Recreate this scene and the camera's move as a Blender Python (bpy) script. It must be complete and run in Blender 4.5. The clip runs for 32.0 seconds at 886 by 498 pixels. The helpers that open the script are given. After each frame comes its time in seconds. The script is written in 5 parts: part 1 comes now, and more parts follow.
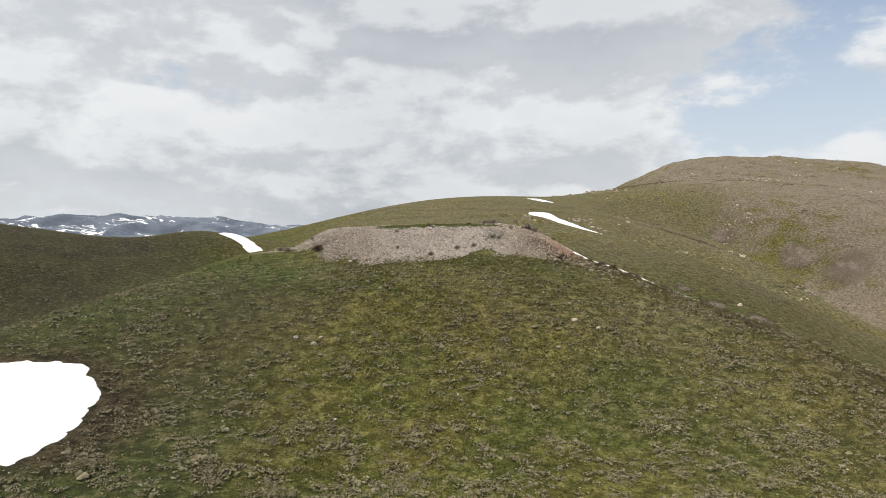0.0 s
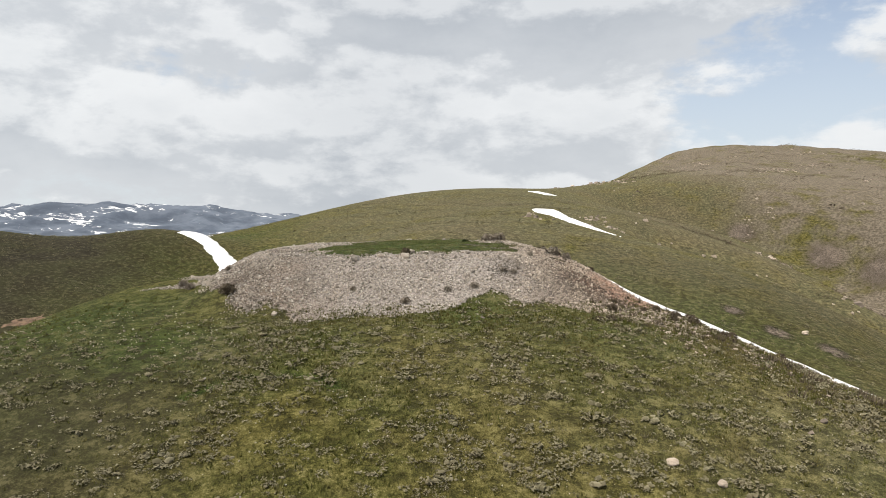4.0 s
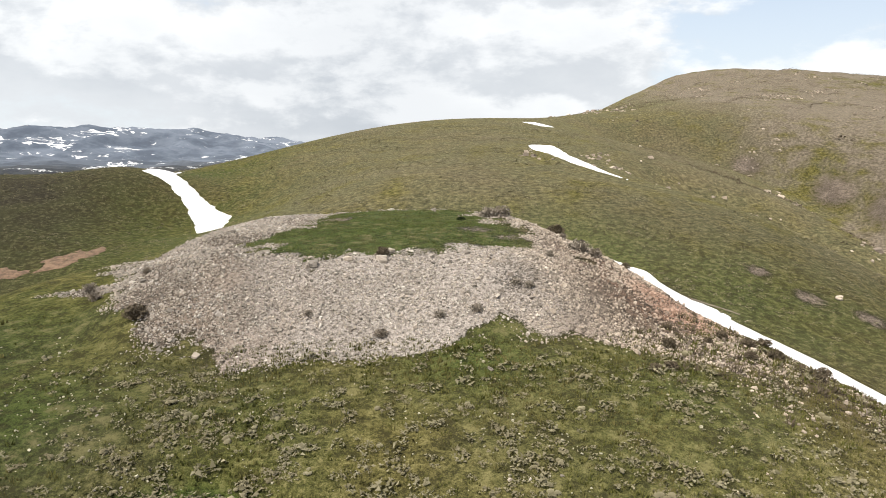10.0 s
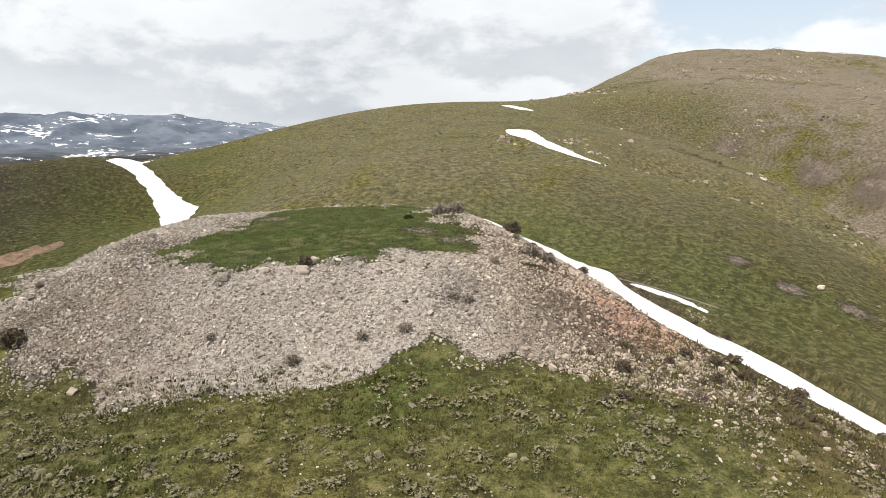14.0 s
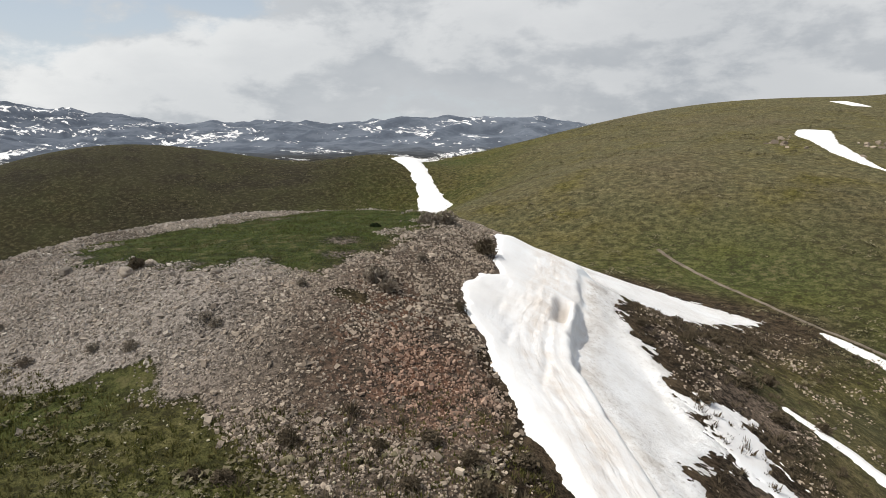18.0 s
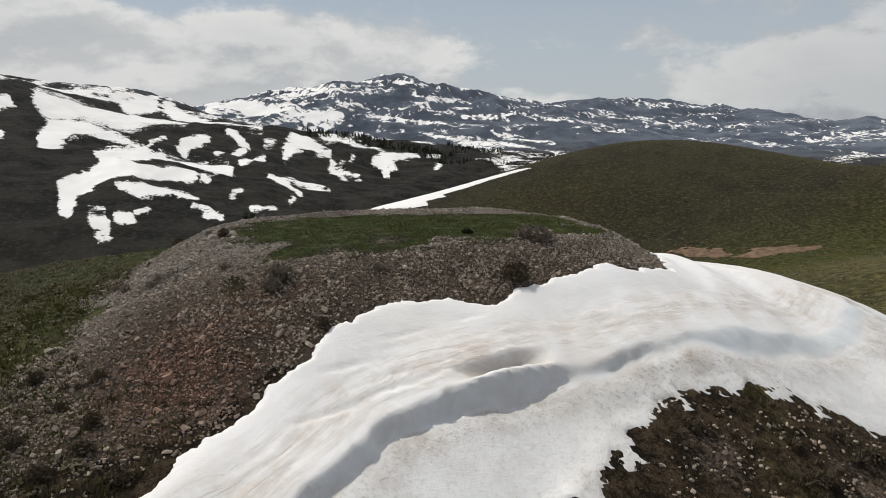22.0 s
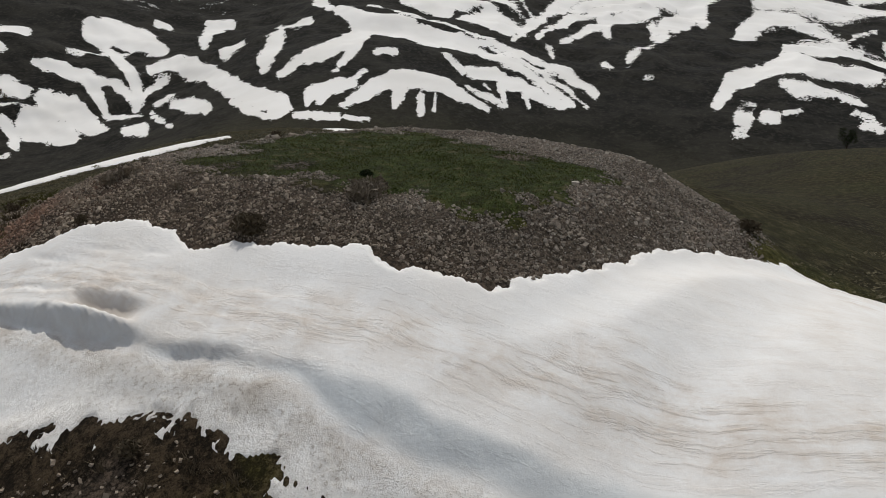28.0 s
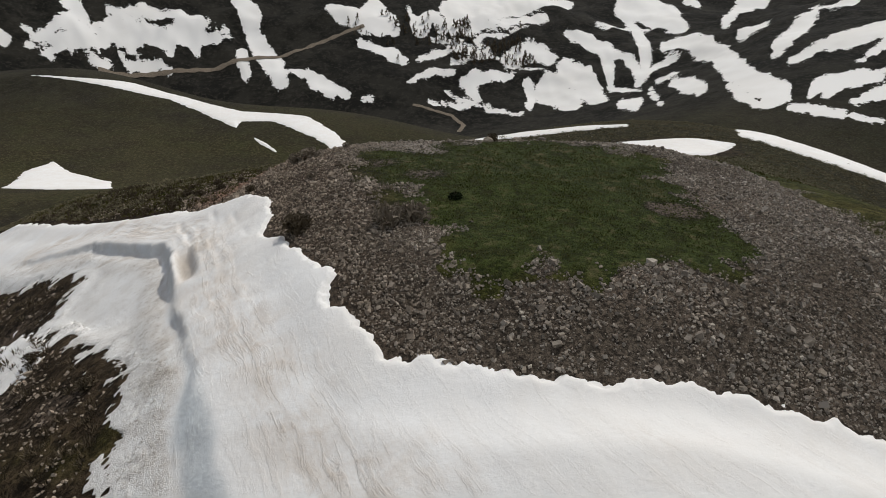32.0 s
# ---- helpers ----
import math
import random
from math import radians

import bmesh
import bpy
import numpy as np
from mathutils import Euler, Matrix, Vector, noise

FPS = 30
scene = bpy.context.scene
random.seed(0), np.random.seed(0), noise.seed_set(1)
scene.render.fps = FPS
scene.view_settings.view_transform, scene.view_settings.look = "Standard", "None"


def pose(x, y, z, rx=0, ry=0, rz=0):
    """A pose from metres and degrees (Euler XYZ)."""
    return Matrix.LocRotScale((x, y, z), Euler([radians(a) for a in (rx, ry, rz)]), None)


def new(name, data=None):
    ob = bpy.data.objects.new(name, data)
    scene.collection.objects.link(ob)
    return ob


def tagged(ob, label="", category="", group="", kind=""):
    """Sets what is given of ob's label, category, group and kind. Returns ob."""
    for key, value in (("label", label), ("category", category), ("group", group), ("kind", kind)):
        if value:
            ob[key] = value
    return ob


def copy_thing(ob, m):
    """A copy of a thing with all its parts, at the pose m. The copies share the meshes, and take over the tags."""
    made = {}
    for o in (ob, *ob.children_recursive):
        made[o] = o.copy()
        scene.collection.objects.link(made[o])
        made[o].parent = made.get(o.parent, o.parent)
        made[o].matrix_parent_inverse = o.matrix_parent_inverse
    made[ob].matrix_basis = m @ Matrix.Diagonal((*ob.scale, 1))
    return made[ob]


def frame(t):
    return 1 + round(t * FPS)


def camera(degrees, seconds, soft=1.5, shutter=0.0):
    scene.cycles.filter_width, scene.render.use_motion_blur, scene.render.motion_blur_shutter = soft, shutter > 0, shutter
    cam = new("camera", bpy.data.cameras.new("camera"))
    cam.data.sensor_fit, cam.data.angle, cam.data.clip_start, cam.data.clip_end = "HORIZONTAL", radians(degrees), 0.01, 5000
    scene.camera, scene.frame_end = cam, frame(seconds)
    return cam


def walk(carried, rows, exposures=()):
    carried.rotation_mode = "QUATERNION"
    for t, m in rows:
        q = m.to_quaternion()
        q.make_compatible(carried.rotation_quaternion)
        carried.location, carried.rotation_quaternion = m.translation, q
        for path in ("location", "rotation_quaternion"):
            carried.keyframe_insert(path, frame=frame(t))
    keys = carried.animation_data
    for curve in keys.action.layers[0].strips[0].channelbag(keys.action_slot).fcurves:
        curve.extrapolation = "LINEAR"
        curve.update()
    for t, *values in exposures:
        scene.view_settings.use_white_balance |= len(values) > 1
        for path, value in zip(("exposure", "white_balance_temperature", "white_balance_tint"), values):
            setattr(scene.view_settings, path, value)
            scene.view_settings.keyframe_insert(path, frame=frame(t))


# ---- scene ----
cam = camera(64.5, 32.0, soft=0.8)
# seconds, x, y, z, yaw, pitch, roll
PATH = [
    (0, 1.393, -88.954, -0.379, 0.62, -1.67, 0.21),
    (0.5, 1.503, -85.560, -0.026, 0.63, -1.76, 0.21),
    (1, 1.564, -82.001, 0.439, 0.62, -1.97, 0.30),
    (1.5, 1.636, -78.415, 0.750, 0.59, -2.09, 0.31),
    (2, 1.705, -74.822, 1.054, 0.54, -2.21, 0.23),
    (2.5, 1.827, -71.372, 1.319, 0.55, -2.37, 0.14),
    (3, 1.788, -68.102, 1.567, 0.51, -2.60, 0.12),
    (3.5, 1.883, -64.571, 2.037, 0.37, -2.52, 0.20),
    (5.5, 1.760, -53.306, 3.715, -0.71, -3.43, 0.67),
    (6, 1.723, -52.385, 4.297, -0.92, -3.76, 0.78),
    (6.5, 1.647, -52.074, 4.815, -1.10, -4.97, 0.76),
    (7, 1.602, -51.909, 5.230, -1.12, -6.41, 0.70),
    (7.5, 1.574, -51.766, 5.620, -1.12, -7.95, 0.63),
    (8, 1.586, -51.498, 5.888, -1.07, -8.74, 0.53),
    (8.5, 1.587, -51.005, 5.948, -1.02, -8.88, 0.44),
    (9, 1.628, -50.131, 5.915, -0.99, -8.91, 0.35),
    (9.5, 1.686, -48.780, 5.920, -0.94, -8.94, 0.31),
    (10, 1.758, -47.244, 5.977, -0.81, -8.86, 0.30),
    (10.5, 1.783, -45.580, 6.058, -0.88, -8.62, 0.36),
    (11, 1.798, -44.417, 6.117, -1.02, -8.52, 0.40),
    (11.5, 1.809, -43.965, 6.188, -1.30, -9.01, 0.54),
    (12, 1.832, -43.816, 6.276, -1.29, -9.83, 0.48),
    (12.5, 1.837, -43.650, 6.354, -1.32, -10.00, 0.27),
    (13, 2.205, -43.449, 6.352, -1.80, -10.07, -0.06),
    (13.5, 3.128, -43.125, 6.405, -2.49, -10.18, -0.20),
    (14, 4.583, -42.670, 6.426, -1.86, -10.18, -0.28),
    (14.5, 6.533, -41.805, 6.388, -0.36, -10.17, -0.36),
    (16.5, 17.240, -37.181, 6.132, 14.43, -10.08, -0.50),
    (17, 20.177, -35.546, 6.127, 18.04, -10.07, -0.46),
    (17.5, 23.350, -33.702, 6.042, 22.22, -9.84, -0.72),
    (18, 26.307, -31.607, 6.052, 26.76, -9.88, -0.54),
    (18.5, 29.242, -29.175, 5.906, 32.59, -9.78, -0.36),
    (19, 32.086, -26.671, 6.003, 38.83, -9.88, -0.27),
    (19.5, 34.682, -23.858, 6.007, 45.86, -9.83, -0.28),
    (20, 36.774, -20.677, 5.991, 54.39, -9.77, -0.24),
    (20.5, 38.443, -17.563, 6.031, 60.80, -9.72, -0.21),
    (21, 39.723, -14.068, 6.137, 67.03, -9.84, -0.02),
    (21.5, 40.565, -10.426, 6.134, 72.00, -9.85, -0.07),
    (22, 41.176, -6.851, 6.134, 75.79, -10.05, 0.16),
    (22.5, 41.063, -3.031, 6.024, 78.78, -9.80, -0.05),
    (23, 40.867, 0.613, 5.960, 82.39, -9.77, -0.21),
    (23.5, 40.376, 4.119, 6.003, 87.29, -9.85, -0.11),
    (24, 39.525, 7.457, 6.017, 93.27, -9.86, -0.07),
    (24.5, 38.525, 10.784, 5.977, 100.07, -10.17, -0.26),
    (25, 37.303, 13.851, 6.133, 106.35, -13.15, 0.08),
    (25.5, 35.745, 16.745, 6.333, 111.06, -13.64, 0.22),
    (27.5, 28.539, 25.886, 7.298, 123.21, -16.22, 0.38),
    (28, 26.877, 27.963, 7.708, 129.66, -18.85, 0.71),
    (28.5, 24.746, 29.618, 8.043, 139.71, -20.55, 0.24),
    (29, 22.755, 30.895, 8.289, 149.15, -20.50, 0.51),
    (29.5, 20.681, 31.954, 8.611, 156.41, -20.69, 0.52),
    (30, 18.532, 32.728, 8.897, 162.63, -20.82, 0.58),
    (30.5, 16.268, 33.191, 9.081, 167.95, -20.86, 0.64),
    (31, 13.961, 33.440, 9.260, 169.76, -20.99, 0.84),
    (31.5, 11.769, 33.389, 9.434, 170.07, -21.44, 0.86),
    (32, 9.386, 33.620, 9.348, 170.32, -21.18, 0.85),
]
walk(cam, [(t, pose(x, y, z, 90 + p, 0, w) @ pose(0, 0, 0, 0, 0, r)) for t, x, y, z, w, p, r in PATH],
     [(0, 0.2), (5.5, 0.32), (9, 0.52), (13, 0.5), (17, 0.1), (20, -0.3), (23, -0.55), (25, -0.76), (32, -0.72)])

# ---- light ----
SUN_ELEV, SUN_AZ = 56.0, 138.0  # degrees; azimuth from north over west
sun_way = Vector((-math.sin(radians(SUN_AZ)) * math.cos(radians(SUN_ELEV)), math.cos(radians(SUN_AZ)) * math.cos(radians(SUN_ELEV)), math.sin(radians(SUN_ELEV))))
sun = new("sun", bpy.data.lights.new("sun", "SUN"))
sun.data.energy, sun.data.angle, sun.data.color = 4.0, radians(1.2), (1.0, 0.95, 0.87)
sun.matrix_world = sun_way.to_track_quat("Z", "Y").to_matrix().to_4x4()


class Tree:
    """A short way to write shader nodes."""

    def __init__(self, tree):
        self.t = tree

    def n(self, kind, **values):
        node = self.t.nodes.new(kind)
        for key, value in values.items():
            if key in node.inputs:
                if isinstance(value, bpy.types.NodeSocket):
                    self.t.links.new(value, node.inputs[key])
                else:
                    node.inputs[key].default_value = value
        return node

    def link(self, a, b):
        self.t.links.new(a, b)

    def math(self, op, a, b=0.0, clamp=False):
        node = self.t.nodes.new("ShaderNodeMath")
        node.operation, node.use_clamp = op, clamp
        for n, v in enumerate((a, b)):
            if isinstance(v, bpy.types.NodeSocket):
                self.t.links.new(v, node.inputs[n])
            else:
                node.inputs[n].default_value = v
        return node.outputs[0]

    def noise(self, vector, scale, detail=4.0, rough=0.55, distort=0.0):
        node = self.n("ShaderNodeTexNoise", Vector=vector, Scale=scale, Detail=detail, Roughness=rough, Distortion=distort)
        return node.outputs["Fac"]

    def step(self, v, a, b):
        node = self.t.nodes.new("ShaderNodeMapRange")
        node.interpolation_type = "SMOOTHSTEP"
        self.t.links.new(v, node.inputs["Value"])
        node.inputs["From Min"].default_value, node.inputs["From Max"].default_value = a, b
        return node.outputs["Result"]

    def mix(self, fac, a, b, blend="MIX"):
        node = self.t.nodes.new("ShaderNodeMix")
        node.data_type, node.blend_type = "RGBA", blend
        for socket, v in ((node.inputs[0], fac), (node.inputs[6], a), (node.inputs[7], b)):
            if isinstance(v, bpy.types.NodeSocket):
                self.t.links.new(v, socket)
            else:
                socket.default_value = v if isinstance(v, float) else (*v, 1.0)[:4]
        return node.outputs[2]

    def attr(self, name):
        node = self.t.nodes.new("ShaderNodeAttribute")
        node.attribute_name = name
        return node.outputs["Fac"]


world = bpy.data.worlds.new("sky")
scene.world = world
world.use_nodes = True
world.node_tree.nodes.clear()
w = Tree(world.node_tree)
sky = w.n("ShaderNodeTexSky")
sky.sky_type, sky.sun_disc = "NISHITA", False
sky.sun_elevation, sky.sun_rotation = radians(SUN_ELEV), radians(-SUN_AZ)
sky.altitude, sky.dust_density = 1900.0, 1.5
ray = w.n("ShaderNodeTexCoord").outputs["Generated"]
parts = w.n("ShaderNodeSeparateXYZ", Vector=ray)
lift = w.math("ADD", w.math("MAXIMUM", parts.outputs["Z"], 0.0), 0.12)
flat = w.n("ShaderNodeCombineXYZ", X=w.math("DIVIDE", parts.outputs["X"], lift), Y=w.math("DIVIDE", parts.outputs["Y"], lift), Z=w.math("MULTIPLY", parts.outputs["Z"], 3.0)).outputs[0]
def puff(lifted):
    at = w.n("ShaderNodeMapping", Vector=ray, Location=(0.4, 1.7, lifted), Scale=(1.0, 1.0, 2.1)).outputs[0]
    return w.math("ADD", w.math("MULTIPLY", w.noise(at, 2.1, 3.0, 0.5, 0.2), 0.62), w.math("MULTIPLY", w.noise(at, 5.6, 11.0, 0.60, 0.1), 0.38))


here, above = puff(0.0), puff(0.075)
sheet = w.noise(flat, 0.55, 8.0, 0.55, 0.3)
# Fair-weather heaps stand low in the west with open sky over them; the north is half closed.
westward = w.step(w.math("MULTIPLY", parts.outputs["X"], -1.0), 0.55, 0.95)
open_sky = w.math("MULTIPLY", westward, w.step(parts.outputs["Z"], 0.10, 0.19))
cover = w.math("ADD", w.math("MULTIPLY", here, 0.86), w.math("MULTIPLY", sheet, 0.14))
northward = w.step(parts.outputs["Y"], 0.2, 0.8)
cover = w.math("SUBTRACT", w.math("ADD", cover, w.math("ADD", 0.060, w.math("MULTIPLY", northward, 0.05))), w.math("ADD", w.math("MULTIPLY", open_sky, 0.11), w.math("MULTIPLY", w.step(parts.outputs["X"], 0.22, 0.6), 0.085)))
cloud = w.step(cover, 0.48, 0.535)
lit = w.step(w.math("SUBTRACT", here, above), -0.035, 0.045)
body = w.math("ADD", w.math("MULTIPLY", lit, 0.62), w.math("MULTIPLY", w.step(cover, 0.70, 0.50), 0.38))
grey = w.mix(body, (0.55, 0.575, 0.605), (0.97, 0.965, 0.95))
blue = w.mix(1.0, sky.outputs[0], (0.115, 0.115, 0.115), "MULTIPLY")
blue = w.mix(w.math("MULTIPLY", w.step(parts.outputs["Z"], 0.5, 0.0), 0.9), blue, (0.60, 0.65, 0.69))
veil = w.mix(w.math("MULTIPLY", cloud, 0.93), blue, w.mix(w.math("MULTIPLY", northward, 0.8), grey, w.mix(1.0, grey, (0.77, 0.79, 0.815), "MULTIPLY")))
out = w.n("ShaderNodeOutputWorld")
veil = w.mix(w.math("MULTIPLY", w.step(w.math("MULTIPLY", parts.outputs["X"], -1.0), 0.25, 0.8), 0.8), veil, w.mix(1.0, veil, (1.12, 1.12, 1.11), "MULTIPLY"))
back = w.n("ShaderNodeBackground", Color=veil, Strength=0.95)
w.link(back.outputs[0], out.inputs[0])

# ---- materials ----
def material(name):
    m = bpy.data.materials.new(name)
    m.use_nodes = True
    m.node_tree.nodes.clear()
    t = Tree(m.node_tree)
    shader, end = t.n("ShaderNodeBsdfPrincipled"), t.n("ShaderNodeOutputMaterial")
    t.link(shader.outputs[0], end.inputs[0])
    return m, t, shader


def bump(t, shader, height_socket, strength, distance):
    b = t.n("ShaderNodeBump", Height=height_socket, Strength=strength, Distance=distance)
    t.link(b.outputs[0], shader.inputs["Normal"])


def ground_material():
    m, t, s = material("mountain_ground")
    p = t.n("ShaderNodeNewGeometry").outputs["Position"]
    broad, mid, fine, grit, grain = t.noise(p, 0.018, 5.0, 0.6), t.noise(p, 0.14, 5.0, 0.6), t.noise(p, 1.1, 6.0, 0.65), t.noise(p, 5.0, 5.0, 0.75), t.noise(p, 17.0, 3.0, 0.7)
    speck = t.math("ADD", t.math("MULTIPLY", fine, 0.4), t.math("ADD", t.math("MULTIPLY", grit, 0.35), t.math("MULTIPLY", grain, 0.25)))
    turf = t.mix(t.step(mid, 0.38, 0.62), (0.118, 0.103, 0.027), (0.074, 0.081, 0.016))
    turf = t.mix(t.step(speck, 0.44, 0.53), t.mix(0.72, turf, (0.011, 0.012, 0.004)), turf)
    turf = t.mix(t.math("MULTIPLY", t.step(speck, 0.52, 0.585), 0.75), turf, (0.235, 0.205, 0.085))
    turf = t.mix(t.math("MULTIPLY", t.step(broad, 0.48, 0.66), 0.5), turf, t.mix(t.step(speck, 0.43, 0.57), (0.050, 0.040, 0.022), (0.175, 0.138, 0.072)))
    # Dry slopes of the eastern hill, dark turf, brown meltwater ground, fresh grass.
    dry = t.math("MULTIPLY", t.attr("dry"), t.step(t.math("ADD", t.math("MULTIPLY", mid, 0.5), t.math("MULTIPLY", broad, 0.5)), 0.34, 0.50))
    turf = t.mix(dry, turf, t.mix(t.step(speck, 0.42, 0.60), (0.080, 0.066, 0.045), (0.240, 0.196, 0.145)))
    # Dark brown turf, with the backlit slopes' shade put into the colour.
    shaded_turf = t.mix(t.step(t.math("ADD", t.math("MULTIPLY", mid, 0.6), t.math("MULTIPLY", broad, 0.4)), 0.42, 0.58), (0.026, 0.022, 0.015), (0.045, 0.041, 0.021))
    shaded_turf = t.mix(t.math("MULTIPLY", t.step(speck, 0.50, 0.58), 0.85), shaded_turf, (0.105, 0.088, 0.056))
    turf = t.mix(t.attr("shaded_turf"), turf, shaded_turf)
    lush = t.math("MULTIPLY", t.attr("lush"), t.step(fine, 0.22, 0.55))
    turf = t.mix(lush, turf, t.mix(t.step(speck, 0.43, 0.57), (0.016, 0.027, 0.006), (0.072, 0.095, 0.022)))
    turf = t.mix(t.math("MULTIPLY", lush, t.step(t.math("ADD", t.math("MULTIPLY", mid, 0.4), t.math("MULTIPLY", fine, 0.6)), 0.52, 0.64)), turf, t.mix(t.step(speck, 0.44, 0.56), (0.045, 0.040, 0.018), (0.15, 0.125, 0.065)))
    brown = t.math("MULTIPLY", t.attr("brown"), t.step(mid, 0.22, 0.42))
    turf = t.mix(brown, turf, t.mix(t.step(speck, 0.44, 0.57), (0.013, 0.009, 0.006), (0.090, 0.063, 0.040)))
    # Rubble of the cairn: dark gaps and fine pinkish gravel under the loose stones.
    cell = t.n("ShaderNodeTexVoronoi", Vector=p, Scale=15.0)
    # Pale on the south front; other flanks darker, with shade put into the tint.
    tint = t.mix(t.attr("flank_shade"), t.mix(cell.outputs["Color"], (0.26, 0.228, 0.196), (0.50, 0.44, 0.385)), t.mix(cell.outputs["Color"], (0.075, 0.060, 0.046), (0.25, 0.20, 0.155)))
    tint = t.mix(t.step(mid, 0.46, 0.62), tint, t.mix(0.4, tint, (0.36, 0.28, 0.22)))
    tint = t.mix(t.math("MULTIPLY", t.attr("red"), t.step(fine, 0.38, 0.6)), tint, (0.26, 0.105, 0.062))
    tint = t.mix(t.math("MULTIPLY", t.attr("brown"), 0.6), tint, t.mix(t.step(speck, 0.4, 0.62), (0.045, 0.030, 0.020), (0.15, 0.105, 0.072)))
    gaps = t.step(cell.outputs["Distance"], 0.0, 0.10)
    tint = t.mix(t.math("MULTIPLY", t.step(grit, 0.56, 0.40), t.math("ADD", 0.55, t.math("MULTIPLY", t.attr("flank_shade"), 0.4))), tint, (0.046, 0.037, 0.029))
    edge = t.math("ADD", t.attr("scree"), t.math("MULTIPLY", t.math("SUBTRACT", speck, 0.5), 1.4))
    scree = t.step(edge, 0.42, 0.58)
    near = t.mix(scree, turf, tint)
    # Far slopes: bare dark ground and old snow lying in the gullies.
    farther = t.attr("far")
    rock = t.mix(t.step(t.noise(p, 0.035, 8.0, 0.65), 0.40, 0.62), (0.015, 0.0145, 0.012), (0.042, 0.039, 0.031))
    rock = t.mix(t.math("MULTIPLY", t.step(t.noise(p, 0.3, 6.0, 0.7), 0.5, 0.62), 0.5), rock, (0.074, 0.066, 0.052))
    # Farthest rock turns pale blue-grey: distance haze mixed into its colour.
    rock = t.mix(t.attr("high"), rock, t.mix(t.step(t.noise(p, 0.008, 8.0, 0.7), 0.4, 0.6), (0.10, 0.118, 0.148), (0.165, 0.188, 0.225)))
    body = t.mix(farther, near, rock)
    ragged = t.math("MULTIPLY", t.math("SUBTRACT", t.noise(p, 0.07, 8.0, 0.70), 0.50), 2.6)
    ragged = t.math("ADD", ragged, t.math("MULTIPLY", t.math("SUBTRACT", t.noise(p, 0.5, 5.0, 0.7), 0.5), 1.5))
    streaks = t.n("ShaderNodeMapping", Vector=p, Rotation=(0, 0, radians(28)), Scale=(0.026, 0.036, 0.014)).outputs[0]
    lofty = t.math("MULTIPLY", t.math("SUBTRACT", t.noise(streaks, 1.0, 9.0, 0.62, 0.8), 0.5), 1.6)
    drift = t.math("ADD", t.math("MULTIPLY", t.attr("drift"), t.mix(t.attr("high"), (1.0, 1.0, 1.0), (0.5, 0.5, 0.5))), t.mix(t.attr("high"), ragged, lofty))
    white = t.step(drift, -0.05, 0.05)
    body = t.mix(white, body, t.mix(t.step(broad, 0.4, 0.7), (0.84, 0.835, 0.825), (0.78, 0.77, 0.75)))
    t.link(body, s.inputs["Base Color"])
    s.inputs["Roughness"].default_value = 0.95
    t.link(t.math("SUBTRACT", 1.0, white), s.inputs["Diffuse Roughness"])
    s.inputs["Specular IOR Level"].default_value = 0.1
    relief = t.math("ADD", t.math("MULTIPLY", fine, 0.6), t.math("ADD", t.math("MULTIPLY", grit, 0.35), t.math("MULTIPLY", grain, 0.15)))
    relief = t.math("ADD", relief, t.math("MULTIPLY", t.math("MULTIPLY", gaps, scree), 0.3))
    relief = t.math("MULTIPLY", relief, t.math("SUBTRACT", 1.0, t.math("MULTIPLY", white, 0.85)))
    bump(t, s, relief, 1.0, 0.34)
    return m


